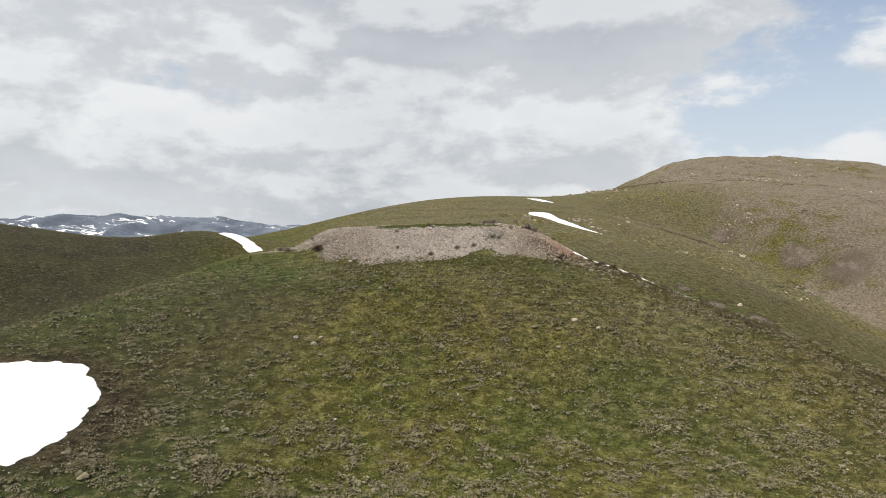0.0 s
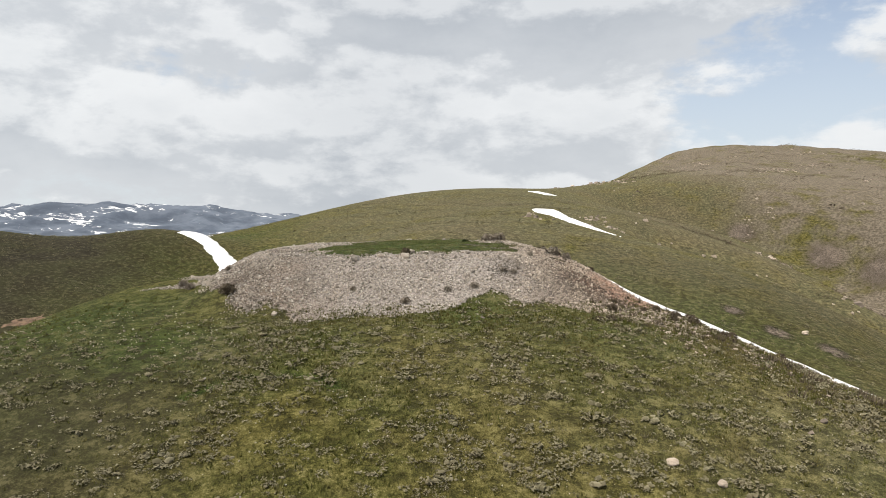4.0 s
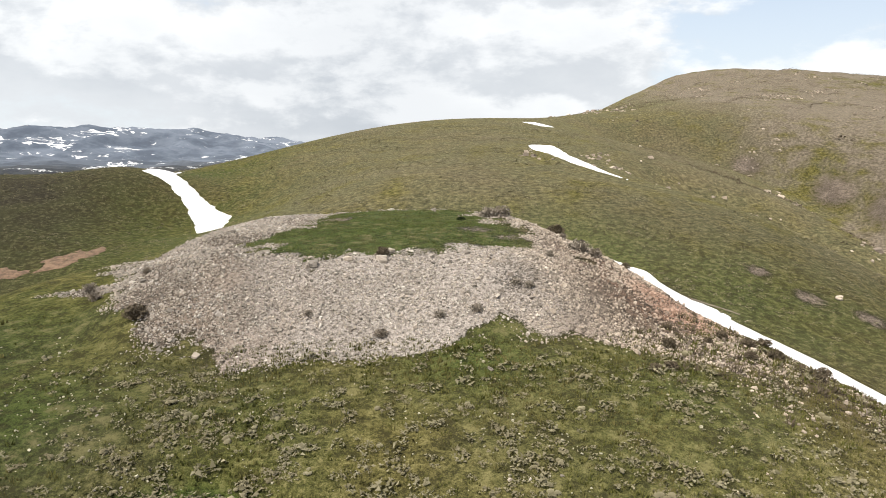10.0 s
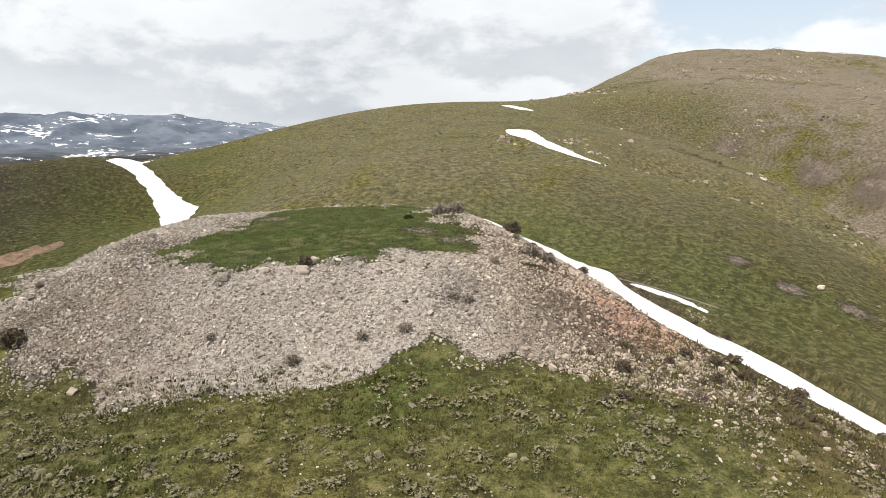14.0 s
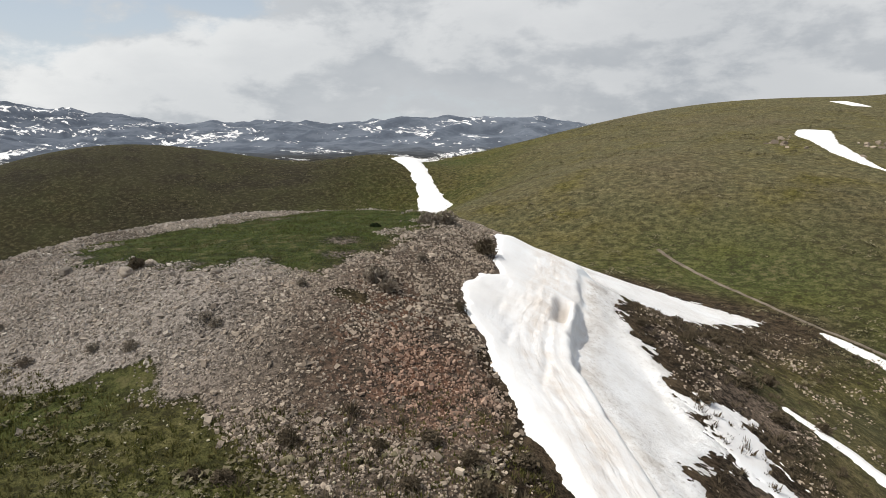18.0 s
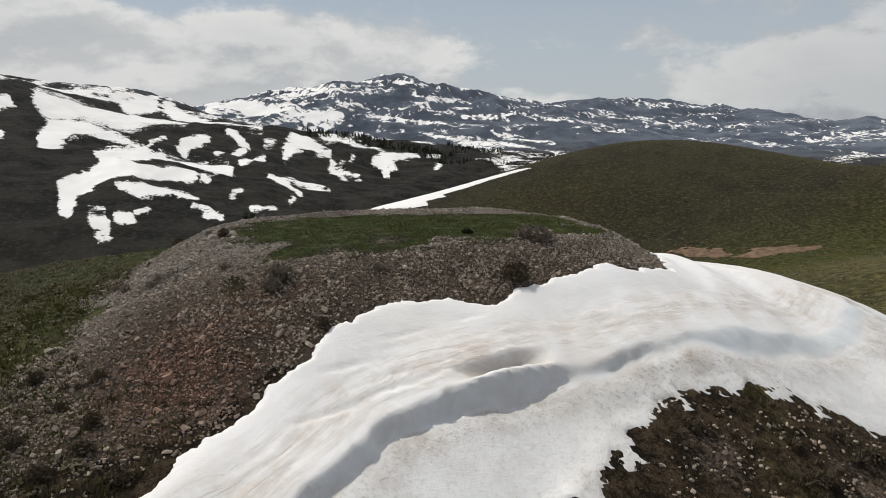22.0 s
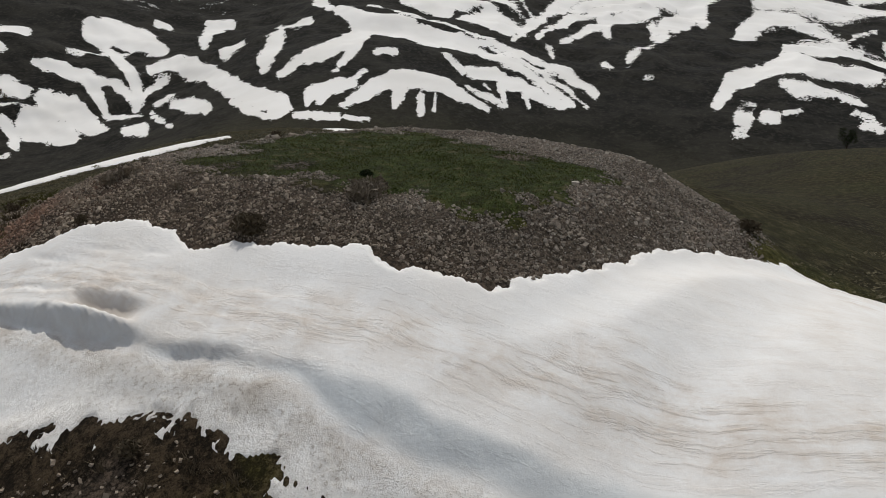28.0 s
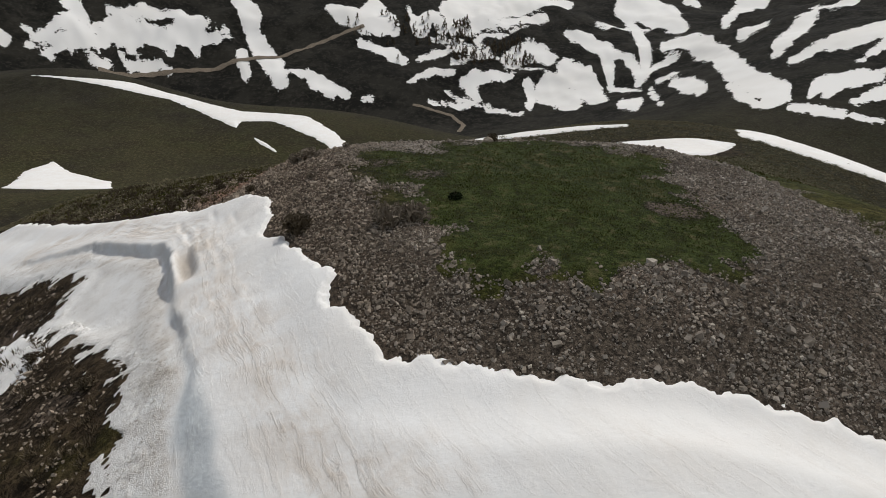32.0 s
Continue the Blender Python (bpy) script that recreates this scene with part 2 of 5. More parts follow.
def snow_material():
    m, t, s = material("old_snow")
    p = t.n("ShaderNodeNewGeometry").outputs["Position"]
    xyz = t.n("ShaderNodeSeparateXYZ", Vector=p)
    broad, mid, fine, grain = t.noise(p, 0.10, 4.0, 0.6, 1.2), t.noise(p, 0.7, 6.0, 0.65, 0.4), t.noise(p, 5.0, 6.0, 0.72), t.noise(p, 22.0, 3.0, 0.7)
    # Layers run along the lip: thin melt lines, dust bands, and fine cracks.
    flow = t.n("ShaderNodeCombineXYZ", X=t.math("MULTIPLY", t.attr("across"), 2.8), Y=t.math("MULTIPLY", xyz.outputs["Y"], 0.36), Z=t.math("MULTIPLY", xyz.outputs["X"], 0.12)).outputs[0]
    layers = t.noise(flow, 1.0, 9.0, 0.72, 0.12)
    dust = t.math("MULTIPLY", t.attr("dust"), t.step(t.math("ADD", t.math("MULTIPLY", layers, 0.45), t.math("MULTIPLY", mid, 0.55)), 0.34, 0.68))
    col = t.mix(t.step(broad, 0.35, 0.7), (0.86, 0.865, 0.868), (0.82, 0.81, 0.795))
    col = t.mix(t.math("MULTIPLY", dust, 0.72), col, (0.56, 0.465, 0.375))
    lines = t.math("MULTIPLY", t.math("MULTIPLY", t.math("POWER", t.attr("dust"), 3.0), t.step(layers, 0.565, 0.63)), t.step(mid, 0.48, 0.62))
    col = t.mix(t.math("MULTIPLY", lines, 0.13), col, (0.46, 0.37, 0.29))
    specks = t.step(t.math("ADD", t.math("MULTIPLY", fine, 0.6), t.math("MULTIPLY", grain, 0.4)), 0.50, 0.63)
    col = t.mix(t.math("MULTIPLY", t.math("MULTIPLY", t.attr("grime"), t.math("ADD", t.math("MULTIPLY", specks, 0.7), t.math("MULTIPLY", t.step(mid, 0.4, 0.7), 0.4))), 0.75), col, (0.30, 0.255, 0.205))
    col = t.mix(t.math("MULTIPLY", t.attr("ice"), 0.42), col, (0.66, 0.77, 0.83))
    col = t.mix(t.math("MULTIPLY", t.attr("earth"), 0.8), col, (0.36, 0.315, 0.27))
    t.link(col, s.inputs["Base Color"])
    s.inputs["Roughness"].default_value = 0.75
    s.inputs["Specular IOR Level"].default_value = 0.2
    crisp = t.math("MULTIPLY", t.step(layers, 0.50, 0.60), t.math("ADD", 0.03, t.math("MULTIPLY", t.math("POWER", t.attr("dust"), 2.0), 0.09)))
    rough = t.math("ADD", t.math("ADD", t.math("MULTIPLY", fine, 0.17), t.math("MULTIPLY", mid, 0.22)), t.math("MULTIPLY", t.math("MULTIPLY", t.attr("grime"), t.math("ADD", fine, grain)), 0.55))
    bump(t, s, t.math("ADD", crisp, rough), 0.9, 0.12)
    return m


def stone_material():
    m, t, s = material("weathered_limestone")
    rand = t.n("ShaderNodeObjectInfo").outputs["Random"]
    island = t.n("ShaderNodeNewGeometry")
    p = island.outputs["Position"]
    pick = t.math("FRACT", t.math("ADD", island.outputs["Random Per Island"], rand))
    ramp_node = t.n("ShaderNodeValToRGB", Fac=pick)
    e = ramp_node.color_ramp.elements
    e[0].color, e[1].color = (0.17, 0.149, 0.124, 1), (0.68, 0.615, 0.53, 1)
    for place, colour in ((0.3, (0.38, 0.328, 0.272, 1)), (0.6, (0.465, 0.395, 0.318, 1)), (0.8, (0.36, 0.322, 0.278, 1))):
        e.new(place).color = colour
    grain, blot, drift = t.noise(p, 24.0, 5.0, 0.7), t.noise(p, 3.2, 4.0, 0.6), t.noise(p, 0.45, 4.0, 0.6)
    col = t.mix(t.math("MULTIPLY", t.step(blot, 0.5, 0.72), 0.45), ramp_node.outputs[0], (0.16, 0.15, 0.125))
    # Lichen-grey and rusty drifts run through the heap.
    col = t.mix(t.math("MULTIPLY", t.step(drift, 0.50, 0.66), 0.55), col, t.mix(pick, (0.12, 0.10, 0.078), (0.40, 0.34, 0.275)))
    col = t.mix(t.math("MULTIPLY", t.step(drift, 0.46, 0.34), 0.45), col, t.mix(pick, (0.25, 0.20, 0.155), (0.62, 0.52, 0.42)))
    sep = t.n("ShaderNodeSeparateXYZ", Vector=p)
    dx, dy = t.math("SUBTRACT", sep.outputs["X"], 15.0), t.math("SUBTRACT", sep.outputs["Y"], -10.3)
    off = t.math("ADD", t.math("MULTIPLY", dx, dx), t.math("MULTIPLY", dy, dy))
    col = t.mix(t.math("MULTIPLY", t.step(off, 12.0, 0.8), t.step(t.math("ADD", pick, blot), 0.45, 0.95)), col, (0.35, 0.15, 0.10))
    soot = t.math("ADD", t.math("POWER", t.math("SUBTRACT", sep.outputs["X"], 6.0), 2.0), t.math("POWER", t.math("SUBTRACT", sep.outputs["Y"], -11.5), 2.0))
    col = t.mix(t.math("MULTIPLY", t.step(soot, 3.2, 0.4), t.step(t.math("ADD", pick, blot), 0.6, 1.0)), col, (0.09, 0.085, 0.08))
    col = t.mix(t.math("MULTIPLY", t.step(sep.outputs["X"], 3.0, 12.0), 0.55), col, t.mix(pick, (0.15, 0.108, 0.076), (0.60, 0.475, 0.35)))
    col = t.mix(t.math("MULTIPLY", grain, 0.25), col, (0.20, 0.18, 0.16))
    t.link(col, s.inputs["Base Color"])
    s.inputs["Roughness"].default_value = 0.92
    s.inputs["Diffuse Roughness"].default_value = 0.8
    s.inputs["Specular IOR Level"].default_value = 0.15
    bump(t, s, grain, 0.6, 0.04)
    return m


def plant_material(name, dark, light, extra):
    m, t, s = material(name)
    geo = t.n("ShaderNodeNewGeometry")
    pick = t.math("FRACT", t.math("ADD", geo.outputs["Random Per Island"], t.n("ShaderNodeObjectInfo").outputs["Random"]))
    col = t.mix(pick, dark, light)
    col = t.mix(t.math("MULTIPLY", t.step(t.noise(geo.outputs["Position"], 0.5, 4.0, 0.6), 0.42, 0.62), 0.6), col, extra)
    t.link(col, s.inputs["Base Color"])
    s.inputs["Roughness"].default_value = 0.9
    s.inputs["Diffuse Roughness"].default_value = 1.0
    s.inputs["Specular IOR Level"].default_value = 0.1
    return m


def earth_material(name, a, b):
    m, t, s = material(name)
    p = t.n("ShaderNodeNewGeometry").outputs["Position"]
    n1, n2 = t.noise(p, 0.9, 6.0, 0.65), t.noise(p, 9.0, 5.0, 0.7)
    t.link(t.mix(t.step(t.math("ADD", t.math("MULTIPLY", n1, 0.6), t.math("MULTIPLY", n2, 0.4)), 0.38, 0.62), a, b), s.inputs["Base Color"])
    s.inputs["Roughness"].default_value = 0.95
    bump(t, s, n2, 0.6, 0.05)
    return m


GROUND, SNOW, STONE = ground_material(), snow_material(), stone_material()
CUSHION = plant_material("cushion_plant", (0.110, 0.098, 0.055), (0.260, 0.232, 0.148), (0.17, 0.143, 0.086))
BLADE = plant_material("grass_blade", (0.046, 0.054, 0.010), (0.138, 0.130, 0.038), (0.150, 0.122, 0.050))
MEADOW_BLADE = plant_material("meadow_blade", (0.055, 0.076, 0.020), (0.175, 0.19, 0.064), (0.22, 0.19, 0.10))
TWIG = plant_material("dry_twig", (0.066, 0.051, 0.034), (0.155, 0.122, 0.082), (0.105, 0.084, 0.055))
STRAW = plant_material("pale_twig", (0.16, 0.135, 0.105), (0.36, 0.31, 0.245), (0.23, 0.185, 0.14))
GREEN_LEAF = plant_material("dark_leaf", (0.014, 0.022, 0.009), (0.040, 0.055, 0.020), (0.028, 0.033, 0.014))
BARK = earth_material("bark", (0.035, 0.026, 0.019), (0.075, 0.058, 0.042))
EARTH = earth_material("dirt_track", (0.11, 0.085, 0.06), (0.20, 0.165, 0.125))
PALE_CHIP = earth_material("pale_chip", (0.27, 0.24, 0.15), (0.48, 0.44, 0.32))
RED_EARTH = earth_material("red_earth", (0.075, 0.045, 0.026), (0.20, 0.125, 0.075))


# ---- terrain ----
_perm = np.random.RandomState(7).permutation(512)
_perm = np.concatenate([_perm, _perm, _perm])
_ang = np.random.RandomState(3).rand(512) * 6.2831853


def perlin(x, y):
    """Gradient noise of unit wavelength, about -0.7 to 0.7."""
    xi, yi = np.floor(x).astype(int), np.floor(y).astype(int)
    xf, yf = x - xi, y - yi
    u, v = xf ** 3 * (xf * (xf * 6 - 15) + 10), yf ** 3 * (yf * (yf * 6 - 15) + 10)

    def corner(i, j):
        a = _ang[_perm[_perm[(xi + i) & 511] + ((yi + j) & 511)]]
        return np.cos(a) * (xf - i) + np.sin(a) * (yf - j)

    low = corner(0, 0) * (1 - u) + corner(1, 0) * u
    high = corner(0, 1) * (1 - u) + corner(1, 1) * u
    return low * (1 - v) + high * v


def fbm(x, y, size, octaves=4, gain=0.5):
    total, amp = 0.0, 1.0
    for n in range(octaves):
        total = total + amp * perlin(x / size + 17.3 * n, y / size - 9.1 * n)
        size, amp = size / 2.03, amp * gain
    return total


def ridged(x, y, size, octaves=4):
    total, amp = 0.0, 1.0
    for n in range(octaves):
        total = total + amp * (0.5 - np.abs(perlin(x / size + 31.7 * n, y / size + 5.9 * n)) * 1.6)
        size, amp = size / 2.1, amp * 0.48
    return total


def ramp(a, b, v):
    t = np.clip((v - a) / (b - a), 0, 1)
    return t * t * (3 - 2 * t)


def line_distance(x, y, line):
    """Metres to a broken line, and on which side of it (positive: to its left)."""
    near, side = np.full(np.shape(x), 1e9), np.zeros(np.shape(x))
    for (ax, ay), (bx, by) in zip(line, line[1:]):
        ex, ey = bx - ax, by - ay
        k = np.clip(((x - ax) * ex + (y - ay) * ey) / (ex * ex + ey * ey), 0, 1)
        d = np.hypot(x - ax - k * ex, y - ay - k * ey)
        side = np.where(d < near, np.sign(ex * (y - ay) - ey * (x - ax)), side)
        near = np.minimum(near, d)
    return near, side


BASE = -75.0
# Far landforms: azimuth from north over west, distance, height over the valley, half-widths along and across, turn of the long axis.
FAR_WEST = [
    (79, 3300, 200, 380, 480, 79), (79.2, 3290, 22, 170, 150, 79), (85, 3250, -14, 200, 150, 85), (74.5, 3300, -10, 200, 130, 74), (67, 3600, 30, 160, 170, 67), (64, 3900, 26, 160, 150, 64), (70, 3500, 70, 400, 450, 60), (90, 3200, 120, 400, 420, 90),
    (62, 4200, 185, 300, 700, 62), (52, 4300, 45, 300, 500, 52),
    (42, 3600, 92, 300, 600, 44), (30, 3000, 78, 300, 500, 30), (17, 3000, 62, 300, 450, 17), (66, 2700, 60, 260, 300, 66),
    (101, 1900, 80, 300, 250, 101), (108, 2300, 110, 500, 450, 108), (124, 1900, 99, 480, 380, 124), (138, 1900, 112, 500, 450, 138),
]
MID_WEST = [
    (112, 1250, 77, 260, 150, 105), (131, 1000, 53, 330, 170, 140), (137, 560, 36, 200, 80, 122),
    (99, 1000, 35, 260, 180, 95), (86, 1300, 42, 200, 300, 86), (104, 560, 22, 160, 110, 100),
    (150, 1250, 100, 300, 300, 150), (172, 1300, 62, 380, 280, 172), (160, 720, 20, 140, 80, 150),
    (176, 800, 22, 150, 80, 165), (188, 1250, 55, 380, 280, 190), (203, 900, 26, 220, 200, 200), (215, 1500, 80, 350, 350, 215),
]
EAST = [
    (-22, 520, 103, 170, 115, -22), (-38, 540, 24, 170, 110, -38), (-52, 520, 30, 170, 120, -52), (-75, 600, 70, 200, 250, -75), (-110, 800, 90, 300, 300, -110),
    (-25.3, 545, 7, 60, 45, -25), (-33, 510, 6, 80, 70, -33), (-17.6, 450, 5, 70, 34, -17.6), (-2, 900, 30, 250, 250, -2), (-150, 900, 90, 300, 300, -150),
]


def landforms(x, y, rows):
    z = 0.0
    for az, r, h, along, across, turn in rows:
        cx, cy, c, s = -r * math.sin(radians(az)), r * math.cos(radians(az)), math.cos(radians(turn)), math.sin(radians(turn))
        u, v = -(x - cx) * s + (y - cy) * c, (x - cx) * c + (y - cy) * s
        z = z + h * np.exp(-(u / along) ** 2 / 2 - (v / across) ** 2 / 2)
    return z


def far_height(x, y):
    r = np.hypot(x, y)
    z = BASE + landforms(x, y, FAR_WEST) + landforms(x, y, MID_WEST) + landforms(x, y, EAST)
    rough = ramp(260, 900, r)
    wx, wy = x + 40 * perlin(x / 190, y / 190), y + 40 * perlin(x / 190 + 9, y / 190 + 4)
    z = z + rough * (9 + 24 * ramp(700, 2600, r) + 16 * ramp(2400, 3400, r)) * (ridged(wx, wy, 330, 5) - 0.25)
    z = z + 10.0 * ramp(340, 560, r) * ramp(1700, 900, r) * ridged(wx + 300, wy, 120, 4)
    return z

MOUNDS = [(-15, 30, 3.8), (30, 30, 4.5), (0, 30, 10.9), (-30, 30, 6.3), (15, 30, 4.3), (15, 15, 9.9), (-15, 15, 8.5), (0, 15, 7.1), (30, 15, 3.0), (-30, 15, 8.2), (0, 0, 10.6), (-30, 0, 10.7), (30, 0, 5.1), (-15, 0, 9.7), (15, 0, 11.5), (30, -15, 4.4), (-15, -15, 9.0), (15, -15, 10.6), (-30, -15, 6.1), (0, -15, 7.8), (15, -30, 3.9), (-15, -30, 4.5), (30, -30, 6.7), (-30, -30, 7.5), (0, -30, 9.7)]
KNOLLS = [(0, 81, 5.4), (54, 54, 8.1), (-54, 54, 2.0), (0, 54, 8.3), (-27, 54, 10.6), (27, 54, 6.5), (-54, 27, 7.0), (54, 27, 6.5), (81, 0, 4.3), (-54, 0, 7.8), (-81, 0, 9.5), (54, 0, 13.5), (-54, -27, 10.4), (54, -27, 12.3), (0, -54, 10.1), (54, -54, 2.7), (-54, -54, 8.1), (-27, -54, 7.2), (27, -54, 13.2), (0, -81, -2.8)]
SPURS_NORTH = [(52, 208, -0.3), (-52, 208, 5.6), (0, 208, 15.2), (104, 156, -10.0), (52, 156, 8.0), (-104, 156, -1.6), (-52, 156, 7.7), (0, 156, -4.4), (0, 104, 15.1), (-156, 104, 25.1), (104, 104, 7.0), (-104, 104, 7.6), (156, 104, -11.8), (52, 104, 20.2), (-52, 104, 11.7), (-208, 52, -4.8), (208, 52, 24.6), (156, 52, 2.9), (-156, 52, 8.6), (104, 52, 3.7), (-104, 52, -1.7), (104, 0, 3.3), (-104, 0, 14.8)]
SPURS_MIDDLE = [(-156, 0, 12.2), (-208, 0, 11.9), (208, 0, -3.4), (156, 0, -4.4), (-208, -52, 22.8), (208, -52, -4.3), (156, -52, -5.8), (-156, -52, -8.9), (-104, -52, 8.3), (104, -52, 0.3), (-104, -104, 6.8), (0, -104, 15.0), (-156, -104, 6.8), (156, -104, 3.4), (104, -104, 11.5), (-52, -104, 32.3), (52, -104, 12.9), (-52, -156, -8.1), (-104, -156, 7.7), (104, -156, -0.5), (0, -156, -6.2), (52, -156, -5.2), (52, -208, 2.4)]
SPURS_SOUTH = [(-52, -208, -15.4), (0, -208, 13.3), (165, -225, 5.8), (110, -225, 8.4), (220, -225, 1.9), (0, -255, 5.1), (55, -255, -4.3), (110, -255, 10.0), (220, -255, 3.6), (165, -255, -3.3), (110, -310, 18.9), (0, -310, 19.0), (220, -310, 26.8), (55, -310, 15.8), (165, -310, 14.7), (220, -365, 0.6), (110, -365, 36.2), (55, -365, -0.1), (165, -365, 25.6), (0, -365, -5.0)]
SPURS = SPURS_NORTH + SPURS_MIDDLE + SPURS_SOUTH
HILLS = [(0, 375, 33.2), (125, 375, -37.3), (-125, 375, -8.0), (-125, 250, 34.1), (250, 250, -18.3), (125, 250, 51.4), (-250, 250, 0.5), (-375, 125, -3.0), (-250, 125, 37.3), (375, 125, 10.4), (250, 125, 9.3), (-375, 0, 0.5), (375, 0, 8.3), (-375, -125, -0.6), (-250, -125, -27.6), (250, -125, 11.1), (375, -125, 2.0), (125, -250, 19.3), (-250, -250, 21.8), (-125, -250, 12.5), (250, -250, -26.1), (-125, -375, -43.4), (125, -375, -90.2), (0, -375, 18.3)]
# Small hollows and shoulders: x, y, rise, half-width.
GULLIES = [(-50, 112, -6.0, 15), (-76, 134, 4.5, 13), (136, 176, -4.0, 20), (-62, 148, -2.5, 12), (5, 90, 1.2, 20), (27, -28, 0.4, 4), (33, -35, 0.9, 5), (40, -44, 1.1, 5), (47, -53, 1.1, 5)]


def bumps(x, y, rows, size):
    z = 0.0
    for cx, cy, h in rows:
        z = z + h * np.exp(-((x - cx) ** 2 + (y - cy) ** 2) / (2 * size * size))
    return z


def outside_platform(x, y):
    """Metres outside the rim of the cairn's flat top (negative inside)."""
    u, v = np.abs(x + 2.2) / 11.6, np.abs(y - 1.6) / 11.4
    q = (u ** 2.7 + v ** 2.7 + 1e-9) ** (1 / 2.7)
    d = (q - 1) * 11.7 + 0.5 * perlin(x / 7 + 3, y / 7)
    d = d - 3.0 * np.exp(-((x - 11.5) ** 2 + (y + 11) ** 2) / 45) - 1.6 * np.exp(-((x + 13) ** 2 + (y + 13) ** 2) / 40)
    return d + 1.3 * np.exp(-((x - 10.5) ** 2 + (y - 6) ** 2) / 40)


# Side valleys east of the northern hill: the line of each, its depth and half-width.
TROUGHS = [([(62, 108), (78, 100), (86, 88), (100, 82), (118, 74)], 7.5, 10), ([(84, 220), (108, 214), (126, 200), (136, 182), (138, 152), (128, 112)], 12.0, 15),
           ([(-10.8, -27.2), (-9.2, -25.8), (-6.6, -25.1), (-4.6, -25.6), (-3.2, -27.0)], 0.42, 0.5)]


def near_land(x, y):
    z = bumps(x, y, MOUNDS, 13) + bumps(x, y, KNOLLS, 24) + bumps(x, y, SPURS, 48) + bumps(x, y, HILLS, 110) + sum(bumps(x, y, [(cx, cy, h)], s) for cx, cy, h, s in GULLIES)
    for line, deep, wide in TROUGHS:
        z = z - deep * np.exp(-(line_distance(x, y, line)[0] / wide) ** 2 / 2)
    return z


def land(x, y):
    """The ground without the cairn."""
    z = np.array(far_height(x, y), float)
    inner = np.hypot(x, y) < 1000
    z[inner] += near_land(x[inner], y[inner])
    return z


def cairn(x, y):
    d = outside_platform(x, y)
    top = 0.12 - 0.0026 * ((x - 3) ** 2 + (y - 4) ** 2) * (d < 30) + 0.10 * perlin(x / 5, y / 5)
    top = np.maximum(top, -1.2)
    rim = 0.10 * np.exp(-((d + 0.8) / 1.3) ** 2)
    slope = np.where(d > 0, np.sqrt(d * d + 1.2) - 1.1, 0)
    return top + rim - 0.42 * np.maximum(slope, 0) - 0.08 * np.maximum(d + 1.0, 0)


def height(x, y):
    a, b = land(x, y), cairn(x, y)
    k = 0.6
    h = np.clip(0.5 + (b - a) / (2 * k), 0, 1)
    near = b > -30
    z = np.where(near, a * (1 - h) + b * h + k * h * (1 - h), a)
    return z + 0.10 * fbm(x, y, 4.0, 3) * ramp(300, 60, np.hypot(x, y))



def mesh_of(name, verts, faces, mat, smooth=True):
    """A mesh from numpy arrays: verts (n, 3), faces (m, 3 or 4)."""
    me = bpy.data.meshes.new(name)
    verts, faces = np.asarray(verts, np.float32), np.asarray(faces, np.int32)
    k = faces.shape[1]
    me.vertices.add(len(verts))
    me.vertices.foreach_set("co", verts.ravel())
    me.loops.add(faces.size)
    me.loops.foreach_set("vertex_index", faces.ravel())
    me.polygons.add(len(faces))
    me.polygons.foreach_set("loop_start", np.arange(0, faces.size, k, dtype=np.int32))
    me.polygons.foreach_set("use_smooth", np.full(len(faces), smooth))
    me.update(calc_edges=True)
    me.materials.append(mat)
    return me


def field(me, name, values):
    a = me.attributes.new(name, "FLOAT", "POINT")
    a.data.foreach_set("value", np.asarray(values, np.float32).ravel())


def polygon_distance(x, y, outline):
    """Metres to the outline, negative inside it."""
    near, inside = np.full(np.shape(x), 1e9), np.zeros(np.shape(x), bool)
    for (ax, ay), (bx, by) in zip(outline, outline[1:] + outline[:1]):
        ex, ey = bx - ax, by - ay
        k = np.clip(((x - ax) * ex + (y - ay) * ey) / (ex * ex + ey * ey), 0, 1)
        near = np.minimum(near, np.hypot(x - ax - k * ex, y - ay - k * ey))
        crosses = (ay > y) != (by > y)
        inside ^= crosses & (x < ax + (y - ay) / (ey if ey else 1e-9) * ex)
    return np.where(inside, -near, near)


# The big eastern snowfield, which wraps round the cairn.
FIELD = [(50, -50), (38, -33), (30.5, -23), (25.5, -17), (21.4, -12.3), (19.0, -10.0), (16.1, -6.8), (13.4, -4.0), (12.5, -2.2), (12.1, 0.2), (12.3, 2.4), (11.4, 4.2),
         (10.2, 7.4), (9.2, 9.6), (9.3, 11.6), (7.6, 14.3), (5.0, 15.8), (3.4, 16.1), (0, 16.5), (-3, 17.2), (-6.2, 18.4), (-10, 20),
         (-14, 26), (-10, 33), (0, 37), (13.5, 36), (24.6, 35.2), (20.2, 24.6), (17.6, 18), (16.6, 15), (16.9, 12), (17.1, 10), (18.7, 6.8),
         (21.4, 2.8), (24.2, -1.4), (23.2, -5.8), (26.5, -9.4), (30, -11.6), (37, -20), (52, -42)]
LIP = [(30, -15.6), (24, -10.6), (20.4, -5.9), (18.0, -3.0), (17.2, -0.6), (16.85, 1.8), (16.3, 4.2), (15.8, 6.2), (15.0, 8.6), (14.4, 10.8), (13.6, 13.2), (12.8, 16.2), (11.4, 20), (9.6, 24), (5, 29)]
